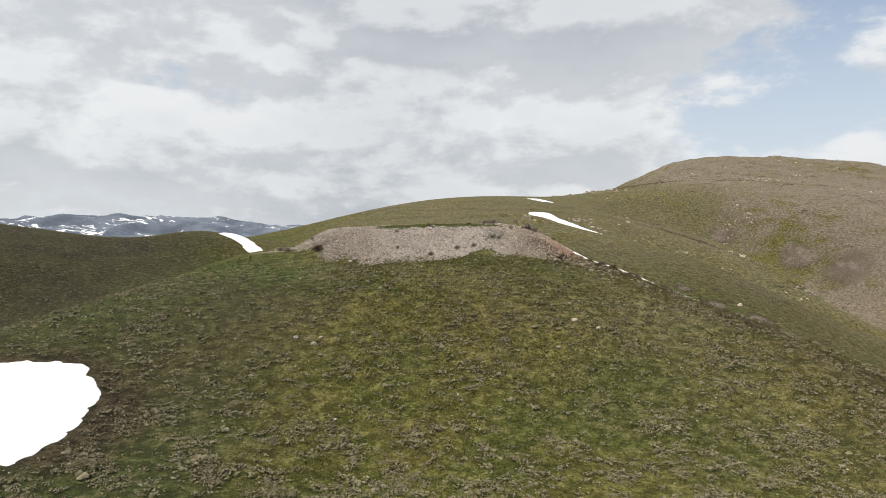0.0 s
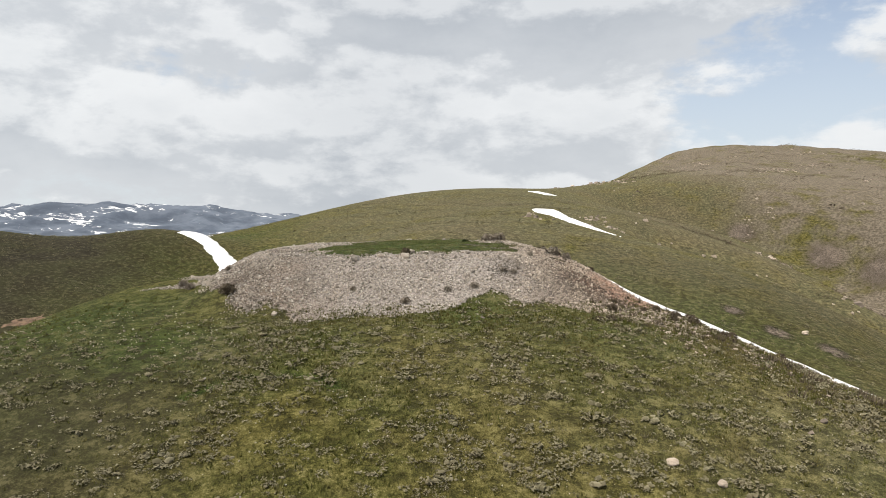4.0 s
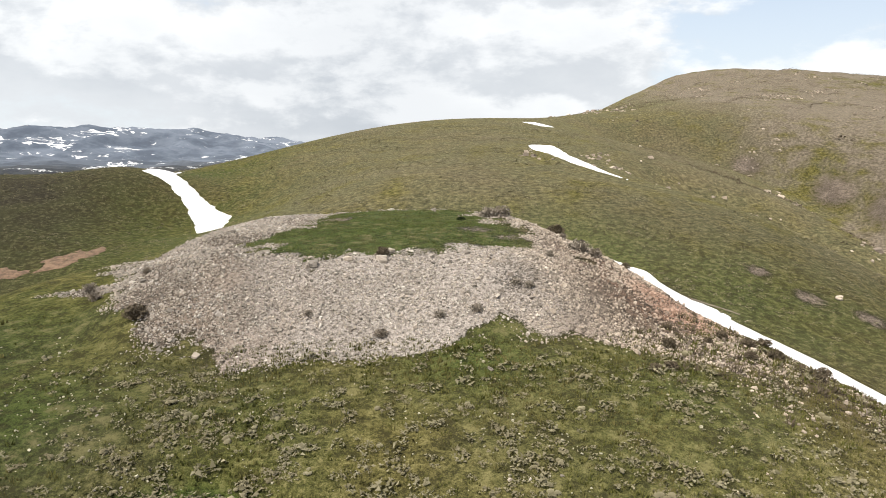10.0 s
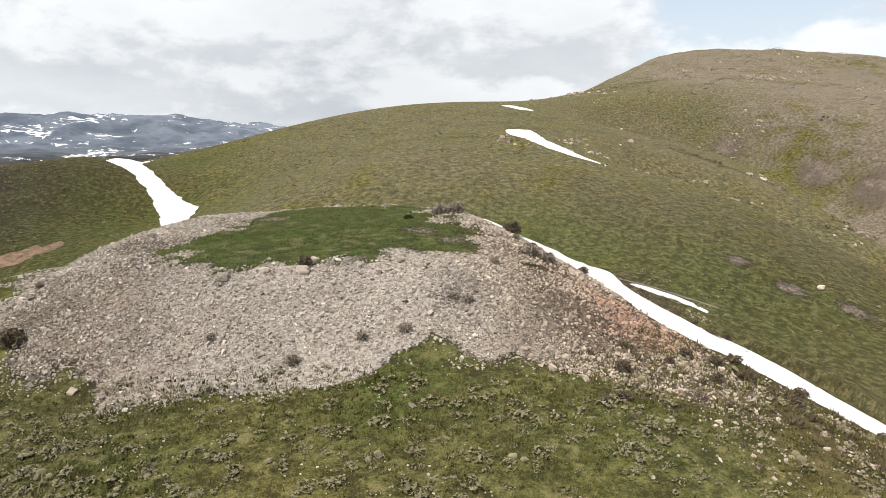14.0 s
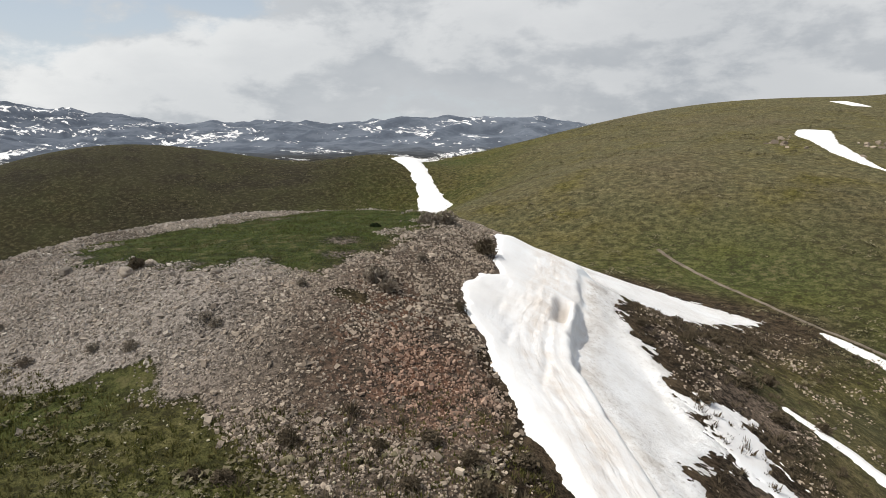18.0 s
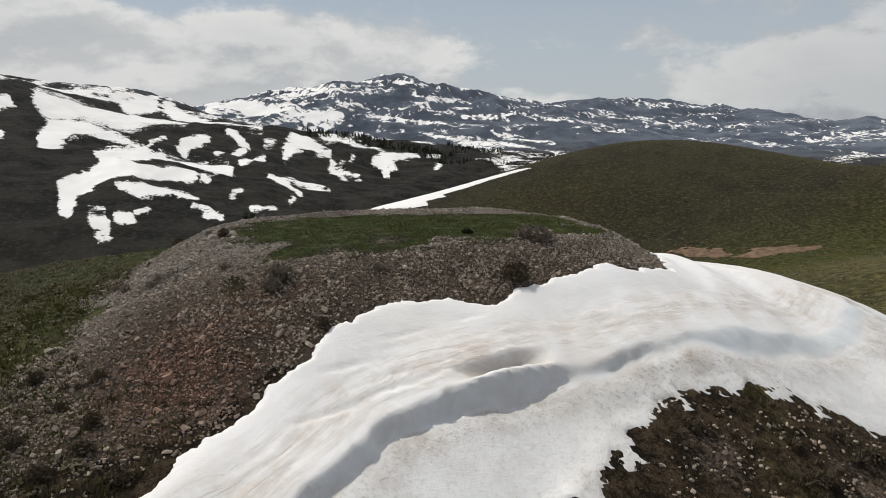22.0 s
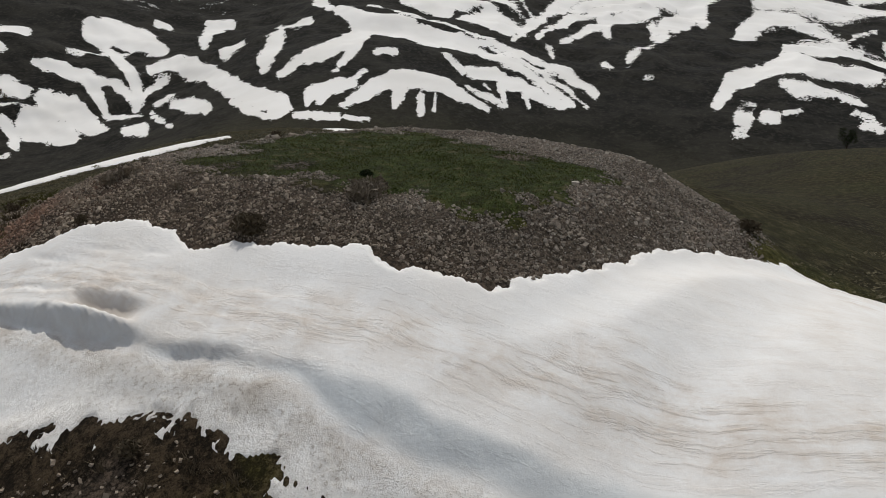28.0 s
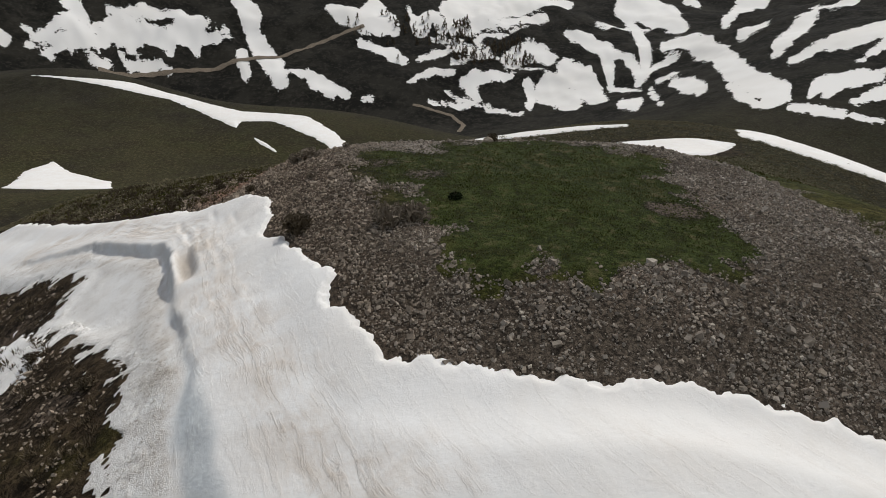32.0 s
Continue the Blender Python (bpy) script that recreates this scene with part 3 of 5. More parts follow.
# The flat top's grass.
MEADOW = [(9.0, -2), (7.6, -6), (10.6, -8.2), (7.4, -7.8), (4, -8.0), (1.8, -9.2), (-1.6, -9.4), (-5.6, -10.2), (-8.2, -7.4), (-9.9, -5), (-9.8, -1.4), (-7.8, 3.2), (-7.8, 8), (-7, 11.6),
          (-4.2, 13), (0, 13), (4.4, 13), (5.2, 11.4), (5.3, 8), (6.8, 4.2), (8.4, 1)]


# Drifts of old snow on the far slopes, hill by hill: how far they stretch downhill, then bearing, distance and half-width (degrees, metres, degrees).
# A negative stretch is a bare streak blown clear of snow.
WHITE_SLOPE = [
    (4.4, [(138.65, 967, 1.61), (134.59, 889, 1.72), (130.08, 896, 2.15), (125.82, 792, 2.44), (123.46, 691, 1.53)]),
    (14.0, [(138.53, 1027, 0.75), (134.41, 971, 0.75), (129.81, 1097, 0.75), (126.08, 1523, 0.64)]),
    (3.9, [(131.96, 714, 1.09), (128.1, 684, 1.36), (124.64, 631, 1.21)]),
    (3.8, [(120.44, 1028, 0.97), (117.31, 1099, 0.54), (114.62, 1112, 0.43)]),
    (9.0, [(126.04, 1615, 0.42), (121.06, 1841, 0.48), (116.41, 1135, 0.32), (112.8, 1163, 0.27)]),
]
DARK_STREAKS = [
    (-6.4, [(137.85, 1030, 0.14), (134.69, 1029, 0.18), (131.81, 983, 0.14)]),
    (-8.5, [(134.36, 1017, 0.14), (131.59, 907, 0.14), (127.79, 845, 0.18), (124.23, 731, 0.18), (123, 704, 0.23)]),
    (-7.6, [(132.75, 982, 0.18), (129.91, 970, 0.18), (126.06, 1579, 0.14), (125.52, 993, 0.23)]),
    (-4.2, [(132.29, 929, 0.09), (129.24, 916, 0.23), (126, 950, 0.14), (122.33, 867, 0.14)]),
]
DARK_STREAKS_BELOW = [
    (-3.2, [(136.77, 888, 0.41), (135.53, 868, 0.41)]),
    (-14.0, [(135.07, 773, 0.23), (133.68, 800, 0.23), (130.13, 881, 0.14), (128.25, 809, 0.18)]),
    (-6.3, [(126.05, 905, 0.14), (123.68, 809, 0.18), (122.74, 736, 0.23)]),
    (-3.8, [(129, 601, 0.42), (128.36, 661, 0.28), (126.36, 721, 0.14)]),
    (-5.0, [(138.98, 862, 0.64), (137.2, 721, 0.6), (135.91, 669, 0.6), (134, 555, 0.47), (130.57, 536, 0.47), (127.31, 523, 0.38), (123.05, 483, 0.29), (118.99, 454, 0.24)]),
]
NEAR_SPUR_DRIFTS = [
    (4.1, [(135.55, 663, 0.22), (132.32, 599, 0.22), (128.39, 569, 0.22), (125.11, 534, 0.28), (121.64, 497, 0.33), (118.47, 468, 0.39), (116.14, 440, 0.28)]),
    (2.9, [(132.47, 551, 0.17), (129.36, 533, 0.28), (125.57, 530, 0.28), (122.59, 485, 0.22), (119.01, 447, 0.23), (116.7, 414, 0.17)]),
    (3.7, [(139.38, 705, 0.65), (137.6, 591, 0.55), (136.31, 554, 0.77), (133.4, 533, 1.1), (130.72, 512, 0.89), (127.38, 510, 0.67), (124.39, 487, 0.56), (122.21, 463, 0.45), (119.54, 430, 0.34), (117.92, 414, 0.23)]),
    (3.1, [(135.64, 543, 0.99), (137.14, 479, 1), (138.84, 452, 0.78), (140.81, 438, 0.56)]),
    (3.2, [(136.32, 489, 0.78), (137.28, 437, 0.45), (138.54, 406, 0.23)]),
]
NEAR_SPUR_FOOT = [
    (2.7, [(134.9, 443, 0.34), (133.46, 449, 0.34)]),
    (2.8, [(136.02, 406, 0.17), (137.18, 390, 0.23), (138.1, 378, 0.51), (139.28, 375, 0.51), (140.67, 371, 0.63), (141.13, 352, 0.29)]),
    (2.8, [(139.28, 375, 0.45), (139.97, 353, 0.4)]),
    (2.8, [(138.13, 346, 0.23), (135.8, 372, 0.57), (133.51, 396, 0.68), (131.38, 403, 0.79), (129.26, 402, 0.79), (127.61, 389, 0.57), (124.99, 376, 0.17)]),
    (2.9, [(133.02, 384, 0.68), (133.46, 352, 0.29)]),
    (3.0, [(131.09, 379, 0.23), (131.11, 353, 0.4)]),
    (3.0, [(129.77, 383, 0.17), (129.96, 358, 0.12)]),
    (3.1, [(126.83, 440, 0.56), (125.03, 444, 0.56), (122.82, 431, 0.57), (120.55, 416, 0.51), (117.93, 411, 0.23)]),
]
NEAR_SPUR_RILLS = [
    (3.2, [(124.15, 440, 0.34), (124.08, 412, 0.4), (123.74, 390, 0.23)]),
    (3.4, [(127.05, 406, 0.23), (124.86, 395, 0.29), (123.76, 387, 0.17)]),
    (3.1, [(125.63, 418, 0.17), (125.21, 413, 0.17)]),
    (3.4, [(129.26, 463, 0.17), (128.09, 448, 0.28), (127.52, 435, 0.23)]),
    (3.2, [(122.2, 416, 0.23), (121.6, 397, 0.23)]),
]
VALLEY_HEAD_DRIFTS = [
    (6.7, [(122.69, 626, 0.22), (120.64, 819, 0.32), (117.41, 938, 0.32), (114.65, 1048, 0.32), (112.36, 1138, 0.32), (109.17, 1193, 0.32), (105.54, 1526, 0.27)]),
    (6.6, [(123.45, 577, 0.28), (121.63, 746, 0.27), (118.4, 833, 0.27), (114.69, 963, 0.65), (111.02, 1053, 0.43)]),
    (4.5, [(121.61, 611, 0.27), (119.4, 732, 0.44), (116.6, 825, 0.54), (112.89, 914, 0.65), (110.11, 963, 0.75), (108.25, 1021, 0.54)]),
    (6.4, [(119.59, 602, 0.17), (117.65, 681, 0.33), (115.74, 768, 0.43), (112.92, 841, 0.43)]),
]
VALLEY_HEAD_DRIFTS_BELOW = [
    (7.0, [(116.65, 771, 0.54), (116.06, 658, 0.22)]),
    (11.0, [(112.96, 742, 0.27), (112.06, 656, 0.27)]),
    (8.9, [(111.07, 789, 0.76), (110.12, 893, 0.86), (109.19, 807, 0.27)]),
    (6.8, [(112.02, 753, 0.54), (111.81, 675, 0.33)]),
]
MIDDLE_HILL_CREST = [
    (8.8, [(112.31, 617, 0.17), (114.04, 540, 0.22)]),
    (5.4, [(120.57, 562, 0.28), (120.19, 534, 0.17)]),
    (5.3, [(115.98, 522, 0.22), (115.27, 514, 0.17)]),
    (2.5, [(112.4, 480, 0.22), (111.91, 482, 0.17)]),
    (5.4, [(110.08, 1160, 0.21), (105.54, 1571, 0.26), (101.91, 1665, 0.26), (98.31, 1746, 0.26), (94.01, 3014, 0.31), (90.15, 2829, 0.31), (86.83, 2711, 0.26), (84.03, 2691, 0.21)]),
    (14.0, [(105.94, 1072, 0.54), (104.1, 1102, 0.54), (100.85, 1082, 0.43), (98.57, 1152, 0.32), (96.29, 1141, 0.16)]),
    (9.8, [(106.35, 769, 0.54), (105.43, 852, 0.54), (103.57, 907, 0.43), (101.66, 852, 0.27), (99.25, 784, 0.16)]),
    (11.2, [(100.05, 1496, 0.53), (98.28, 1672, 0.42)]),
]
MIDDLE_HILL_FLANK = [
    (13.2, [(97.15, 1646, 0.42), (96.42, 1477, 0.53), (93.67, 1280, 0.32), (90.55, 1204, 0.16)]),
    (11.6, [(99.06, 832, 0.11), (97.98, 926, 0.16)]),
    (6.3, [(96.73, 842, 0.43), (96.13, 931, 0.54), (94.81, 981, 0.38)]),
    (4.7, [(94.17, 820, 0.16), (92.01, 912, 0.27)]),
    (3.3, [(92.87, 1077, 0.43), (92.11, 998, 0.38), (91.59, 930, 0.22)]),
    (5.5, [(92.28, 775, 0.27), (90.58, 847, 0.27)]),
    (10.3, [(90.34, 994, 0.11), (89.52, 1029, 0.11)]),
    (4.8, [(106.45, 448, 0.45), (105.75, 501, 0.67), (103.82, 542, 0.67), (102.4, 576, 0.99), (100.46, 572, 0.99), (98.53, 580, 0.66), (96.39, 588, 0.33)]),
]
MIDDLE_HILL_FOOT = [
    (14.0, [(102.97, 683, 0.33), (100.61, 712, 0.44), (98.26, 735, 0.27)]),
    (13.6, [(97.77, 724, 0.22), (95.38, 692, 0.55), (93.51, 685, 0.44)]),
    (6.5, [(102.3, 502, 0.17), (100.79, 484, 0.34), (98.37, 500, 0.28), (96.37, 484, 0.17)]),
    (5.2, [(95.52, 581, 0.28), (95.32, 576, 0.22)]),
    (5.4, [(93.56, 508, 0.17), (92.68, 528, 0.11)]),
    (14.0, [(104.66, 417, 0.23), (103.65, 418, 0.23)]),
    (3.3, [(102.66, 428, 0.45), (101.65, 425, 0.28)]),
    (2.8, [(101.18, 438, 0.23), (100.44, 441, 0.23)]),
    (3.5, [(95.97, 442, 0.28), (94.73, 438, 0.28)]),
    (3.3, [(96.79, 462, 0.17), (95.54, 456, 0.17)]),
]
WEST_HILL_DRIFTS = [
    (4.2, [(91.95, 463, 0.28), (90.1, 473, 0.17)]),
    (5.3, [(90.24, 658, 0.22), (89.26, 627, 0.44), (87.88, 549, 0.17)]),
    (8.8, [(88.88, 654, 0.16), (86.98, 621, 0.22), (85.39, 608, 0.11)]),
    (6.3, [(88.73, 512, 0.17), (88.45, 523, 0.17)]),
    (10.1, [(88.84, 870, 0.16), (88.2, 1031, 0.54), (86.95, 1071, 0.32)]),
    (10.8, [(87.88, 1119, 0.43), (85.22, 1012, 0.32)]),
    (8.3, [(85.45, 1209, 0.43), (83.78, 1175, 0.21), (80.89, 1096, 0.16)]),
    (9.7, [(84.9, 854, 0.32), (84.02, 729, 0.27)]),
    (14.0, [(84.25, 844, 0.22), (82.68, 777, 0.11)]),
    (3.6, [(84.17, 891, 0.16), (83.11, 997, 0.11)]),
]
WEST_HILL_RIM = [
    (5.1, [(81.27, 997, 0.32), (80.38, 1030, 0.53), (78.91, 1074, 0.27), (77.78, 1092, 0.16)]),
    (2.5, [(80.69, 997, 0.54), (80.41, 853, 0.32)]),
    (14.0, [(79.97, 944, 0.27), (79.81, 958, 0.21)]),
    (8.0, [(76.14, 961, 0.21), (75.97, 986, 0.21)]),
    (3.7, [(76.9, 1109, 0.11), (76, 1112, 0.11)]),
]
SOUTH_FACE_EAST = [
    (1.5, [(203.93, 536, 0.47), (203.4, 538, 0.18)]),
    (1.5, [(202.4, 546, 0.24), (202.15, 541, 0.24)]),
    (1.6, [(199.45, 577, 0.47), (198.82, 570, 0.59)]),
    (1.5, [(202.5, 532, 0.18), (200.63, 545, 0.35), (198.62, 558, 0.59)]),
    (1.5, [(201.61, 524, 0.24), (199.76, 533, 0.47), (197.78, 540, 0.59), (195.38, 548, 0.95), (193.02, 543, 0.71)]),
    (1.5, [(201.74, 526, 0.18), (199.18, 543, 0.36), (196.4, 557, 0.24)]),
    (1.7, [(196.65, 567, 0.3), (194.27, 571, 0.36), (191.53, 564, 0.3)]),
    (1.5, [(192.66, 540, 0.6), (191.28, 552, 1.07), (190.35, 558, 0.71)]),
    (1.5, [(192.69, 538, 0.48), (192.79, 532, 0.36)]),
    (1.5, [(191.02, 539, 0.72), (190.94, 529, 0.36)]),
]
SOUTH_FACE_GULLY = [
    (1.5, [(190.15, 541, 0.48), (188.4, 544, 0.3)]),
    (1.5, [(196.32, 526, 0.3), (195.33, 526, 0.3)]),
    (1.5, [(195.84, 519, 0.48), (194.65, 517, 0.48), (193.03, 513, 0.24)]),
    (1.5, [(198.46, 521, 0.24), (197.59, 518, 0.36)]),
    (1.7, [(187.37, 589, 0.47), (186.45, 569, 0.95), (186.39, 552, 0.6), (186.11, 533, 0.84), (185.15, 511, 0.96), (184.68, 484, 0.61)]),
    (1.7, [(187.51, 524, 0.48), (187.32, 496, 0.48)]),
    (1.8, [(184.33, 498, 0.24), (182.53, 492, 0.3), (181.66, 482, 0.73), (180.32, 468, 0.67), (179.15, 463, 0.31)]),
    (1.5, [(177.98, 456, 0.24), (177.02, 453, 0.18)]),
    (1.5, [(179.75, 573, 0.83), (178.42, 564, 1.19), (177.56, 549, 0.6)]),
]
SOUTH_FACE_MIDDLE = [
    (2.6, [(176.58, 568, 1.19), (175.22, 559, 0.6)]),
    (1.5, [(177.66, 527, 0.48), (175.81, 518, 0.72), (174.42, 506, 0.48)]),
    (1.8, [(173.76, 591, 0.24), (172.88, 562, 0.84), (171.92, 581, 0.6), (171.01, 564, 0.6)]),
    (2.8, [(170.05, 599, 1.19), (167.27, 615, 1.07), (164.52, 623, 0.83), (160.89, 656, 0.48)]),
    (2.8, [(170.07, 565, 0.48), (166.33, 578, 0.3), (162.65, 598, 0.3)]),
]
SOUTH_FACE_MIDDLE_BELOW = [
    (1.9, [(168.18, 552, 0.18), (163.99, 570, 0.18)]),
    (2.4, [(167.23, 526, 0.24), (170.1, 507, 0.24)]),
    (2.2, [(165.31, 520, 0.73), (163.44, 540, 0.72), (162, 525, 0.6)]),
    (2.2, [(167.7, 521, 0.12), (164.33, 513, 0.18), (160.5, 493, 0.18), (157.63, 477, 0.18)]),
    (3.1, [(160.54, 506, 0.73), (159.07, 487, 0.98), (158.04, 465, 0.74), (157.08, 453, 0.25)]),
]
SOUTH_FACE_FOOT = [
    (2.3, [(161.86, 478, 1.22), (159.89, 455, 0.98)]),
    (1.5, [(169.14, 482, 0.49), (167.21, 490, 0.61), (165.28, 494, 0.49)]),
    (1.8, [(168.41, 473, 0.61), (167.91, 463, 0.25)]),
    (1.6, [(163.58, 487, 0.49), (163.29, 476, 0.37), (163.49, 449, 0.37)]),
    (2.3, [(170.61, 468, 0.18), (166.68, 450, 0.18), (164.21, 437, 0.19)]),
    (2.0, [(160.74, 572, 0.24), (159.34, 562, 0.72), (157.46, 545, 0.72), (157.06, 500, 0.43), (156.7, 478, 0.24)]),
    (2.5, [(156.76, 537, 0.3), (155.07, 514, 0.36), (154.45, 479, 0.31)]),
    (3.1, [(156.7, 478, 0.24), (154.39, 460, 0.18)]),
]
SOUTH_FACE_FORKS = [
    (2.4, [(156.48, 667, 0.3), (156.12, 626, 0.3), (154.88, 579, 0.48), (154.28, 531, 0.48), (154.06, 486, 0.37)]),
    (2.9, [(158.52, 594, 0.18), (154.08, 604, 0.18)]),
    (2.9, [(156.43, 655, 0.83), (155.13, 656, 1.19), (153.37, 642, 1.19), (151.94, 599, 0.6)]),
    (2.3, [(154.45, 479, 0.24), (153.28, 515, 0.36), (152.04, 521, 0.3)]),
    (4.4, [(153.1, 471, 0.18), (151.86, 479, 0.24)]),
    (3.8, [(153.05, 548, 0.36), (150.92, 547, 0.6), (148.65, 498, 0.73), (147.09, 424, 0.86), (145.62, 387, 0.74), (143.31, 356, 0.87), (144.34, 338, 0.38)]),
    (5.3, [(151.75, 455, 0.31), (150.37, 425, 0.62), (149.43, 406, 0.49)]),
]
SOUTHWEST_FOOT = [
    (2.3, [(171.97, 544, 0.18), (167.71, 540, 0.24)]),
    (2.0, [(172.98, 508, 0.24), (170.09, 530, 0.3), (167.23, 530, 0.24)]),
    (1.8, [(174.02, 475, 0.18), (172.05, 490, 0.3), (170.12, 489, 0.24)]),
    (2.0, [(172.11, 455, 0.18), (168.65, 452, 0.25)]),
    (5.4, [(155.64, 430, 0.37), (154.46, 418, 0.49)]),
    (5.8, [(153.46, 452, 0.18), (152.37, 393, 0.19)]),
]
SOUTHWEST_FOOT_BELOW = [
    (4.2, [(147.28, 393, 0.31), (146.26, 366, 0.37), (144.76, 338, 0.25)]),
    (3.0, [(142.25, 335, 0.38), (140.59, 332, 0.44), (138.57, 330, 0.31)]),
    (3.1, [(148.72, 616, 0.48), (147.69, 691, 0.83), (146.59, 702, 0.59)]),
    (6.5, [(147.31, 546, 0.36), (145.84, 565, 0.3)]),
    (2.8, [(151.61, 696, 0.47), (151.18, 692, 0.36)]),
    (8.0, [(144.31, 471, 0.61), (143.33, 514, 0.6), (142.86, 558, 0.48)]),
    (3.8, [(143.15, 419, 0.31), (141.46, 439, 0.49), (139.8, 454, 0.61), (137.84, 475, 0.6)]),
]
SOUTHWEST_RIM = [
    (2.5, [(140.74, 371, 0.62), (138.95, 380, 0.62), (137.13, 382, 0.49)]),
    (5.3, [(142.6, 583, 0.18), (140.49, 584, 0.36)]),
    (2.4, [(136.65, 353, 0.25), (136.35, 358, 0.25)]),
    (2.5, [(137.77, 330, 0.31), (135.82, 329, 0.25)]),
]
DRIFTS = WHITE_SLOPE + DARK_STREAKS + DARK_STREAKS_BELOW + NEAR_SPUR_DRIFTS + NEAR_SPUR_FOOT + NEAR_SPUR_RILLS + VALLEY_HEAD_DRIFTS + VALLEY_HEAD_DRIFTS_BELOW + MIDDLE_HILL_CREST + MIDDLE_HILL_FLANK + MIDDLE_HILL_FOOT + WEST_HILL_DRIFTS + WEST_HILL_RIM + SOUTH_FACE_EAST + SOUTH_FACE_GULLY + SOUTH_FACE_MIDDLE + SOUTH_FACE_MIDDLE_BELOW + SOUTH_FACE_FOOT + SOUTH_FACE_FORKS + SOUTHWEST_FOOT + SOUTHWEST_FOOT_BELOW + SOUTHWEST_RIM


def drift_cover(az, r, rows):
    """How deep inside a drift each place lies (positive: snow), painted row after row."""
    v = np.degrees(np.log(r))
    az = az + 0.16 * fbm(az * 0.8 + 4, v * 0.25, 1.0, 4, 0.62)
    v = v + 0.7 * fbm(az * 0.8 - 8, v * 0.25 + 6, 1.0, 4, 0.62)
    cover = np.full(az.shape, -1.0)
    for stretch, line in rows:
        k = abs(stretch)
        for (a0, r0, h0), (a1, r1, h1) in zip(line, line[1:]):
            v0, v1 = math.degrees(math.log(r0)), math.degrees(math.log(r1))
            wide = 1.2 + max(h0, h1)
            i = np.nonzero((az > min(a0, a1) - wide) & (az < max(a0, a1) + wide) & (v > min(v0, v1) - wide * k) & (v < max(v0, v1) + wide * k))[0]
            if not len(i):
                continue
            ex, ey = a1 - a0, (v1 - v0) / k
            px, py = az[i] - a0, (v[i] - v0) / k
            t = np.clip((px * ex + py * ey) / (ex * ex + ey * ey + 1e-9), 0, 1)
            inside = (h0 + (h1 - h0) * t - np.hypot(px - t * ex, py - t * ey)) / 0.4
            cover[i] = np.maximum(cover[i], inside) if stretch > 0 else np.minimum(cover[i], -inside)
    return np.clip(cover, -1, 1)


def far_snow(x, y, z):
    """Old snow on the far slopes (positive: covered): the drifts near by, gully fills that branch downhill beyond them."""
    r0 = np.hypot(x, y)
    az0 = np.degrees(np.arctan2(-x, y)) % 360
    far = (r0 > 270) & (az0 > 8) & (az0 < 250)
    out = np.full(x.shape, -1.0)
    x, y, z, r, az = x[far], y[far], z[far], r0[far], az0[far]
    u, v = np.radians(az) * 19.0, np.log(r) * 5.0 + z / 18
    u, v = u + 0.6 * perlin(u * 0.6 + 5, v * 0.7) + 0.2 * perlin(u * 1.9, v * 2.1), v + 0.6 * perlin(u * 0.6 - 3, v * 0.6 + 7)

    def bands(lean, seed):
        p, q = u * math.sin(lean) + v * math.cos(lean), u * math.cos(lean) - v * math.sin(lean)
        q = q + 0.35 * perlin(p * 0.5 + seed, q * 0.5)
        return perlin(q * 1.15 + seed, p * 0.20) + 0.42 * perlin(q * 2.5 - seed, p * 0.5 + 9) + 0.16 * perlin(q * 5.5 + seed, p * 1.3)

    pick = fbm(u * 0.22 + 3, v * 0.30, 1.0, 2)
    leaning = ramp(-0.04, 0.04, pick)
    cover = bands(0.75, 11.3) * leaning + bands(-0.62, 47.9) * (1 - leaning)
    seam = 0.30 * ramp(0.05, 0.0, np.abs(pick)) + 0.25 * ramp(0.05, 0.0, np.abs(fbm(u * 0.5 + 60, v * 0.25, 1.0, 2)))
    cover = cover + seam + 0.18 * fbm(u * 0.42 - 0.2 * v + 80, v * 0.5, 1.0, 3, 0.5)
    rank = np.empty(len(cover))
    rank[np.argsort(cover)] = np.linspace(0, 1, len(cover))
    share = 0.05 + 0.20 * ramp(45, 80, az) + 0.14 * ramp(108, 128, az) - 0.06 * ramp(1900, 2600, r) + 0.10 * ramp(600, 900, r) * ramp(80, 100, az) + 0.10 * ramp(40, 180, z) * ramp(2000, 2800, r)
    share = share + 0.14 * ramp(128, 145, az) - 0.8 * (1 - ramp(8, 24, az)) * ramp(1900, 1500, r) - 0.8 * (1 - ramp(255, 225, az)) - 0.10 * ramp(158, 175, az)
    # On the hills that the drifts map, only small flecks are left between them.
    limit = 1250 - 550 * ramp(124, 140, az)
    mapped = ramp(70, 76, az) * ramp(212, 205, az) * ramp(limit + 250, limit, r)
    out[far] = np.maximum(rank - 1 + share - 1.2 * mapped, drift_cover(az, r, DRIFTS))
    return np.clip(out, -1, 1)


def skirt_width(x, y):
    """How far the rubble has rolled down from the rim."""
    wide = 6.2 + 1.6 * np.exp(-((x + 2) ** 2 + (y + 16) ** 2) / 20) - 2.2 * np.exp(-((x - 6) ** 2 + (y + 15) ** 2) / 14)
    wide = wide - 3.2 * np.exp(-((x + 17) ** 2 + (y + 11) ** 2) / 60) + 6.5 * np.exp(-((x - 17.5) ** 2 + (y + 16.5) ** 2) / 34)
    return wide + 3.0 * np.exp(-((x + 24) / 8) ** 2 - ((y + 6) / 1.3) ** 2)


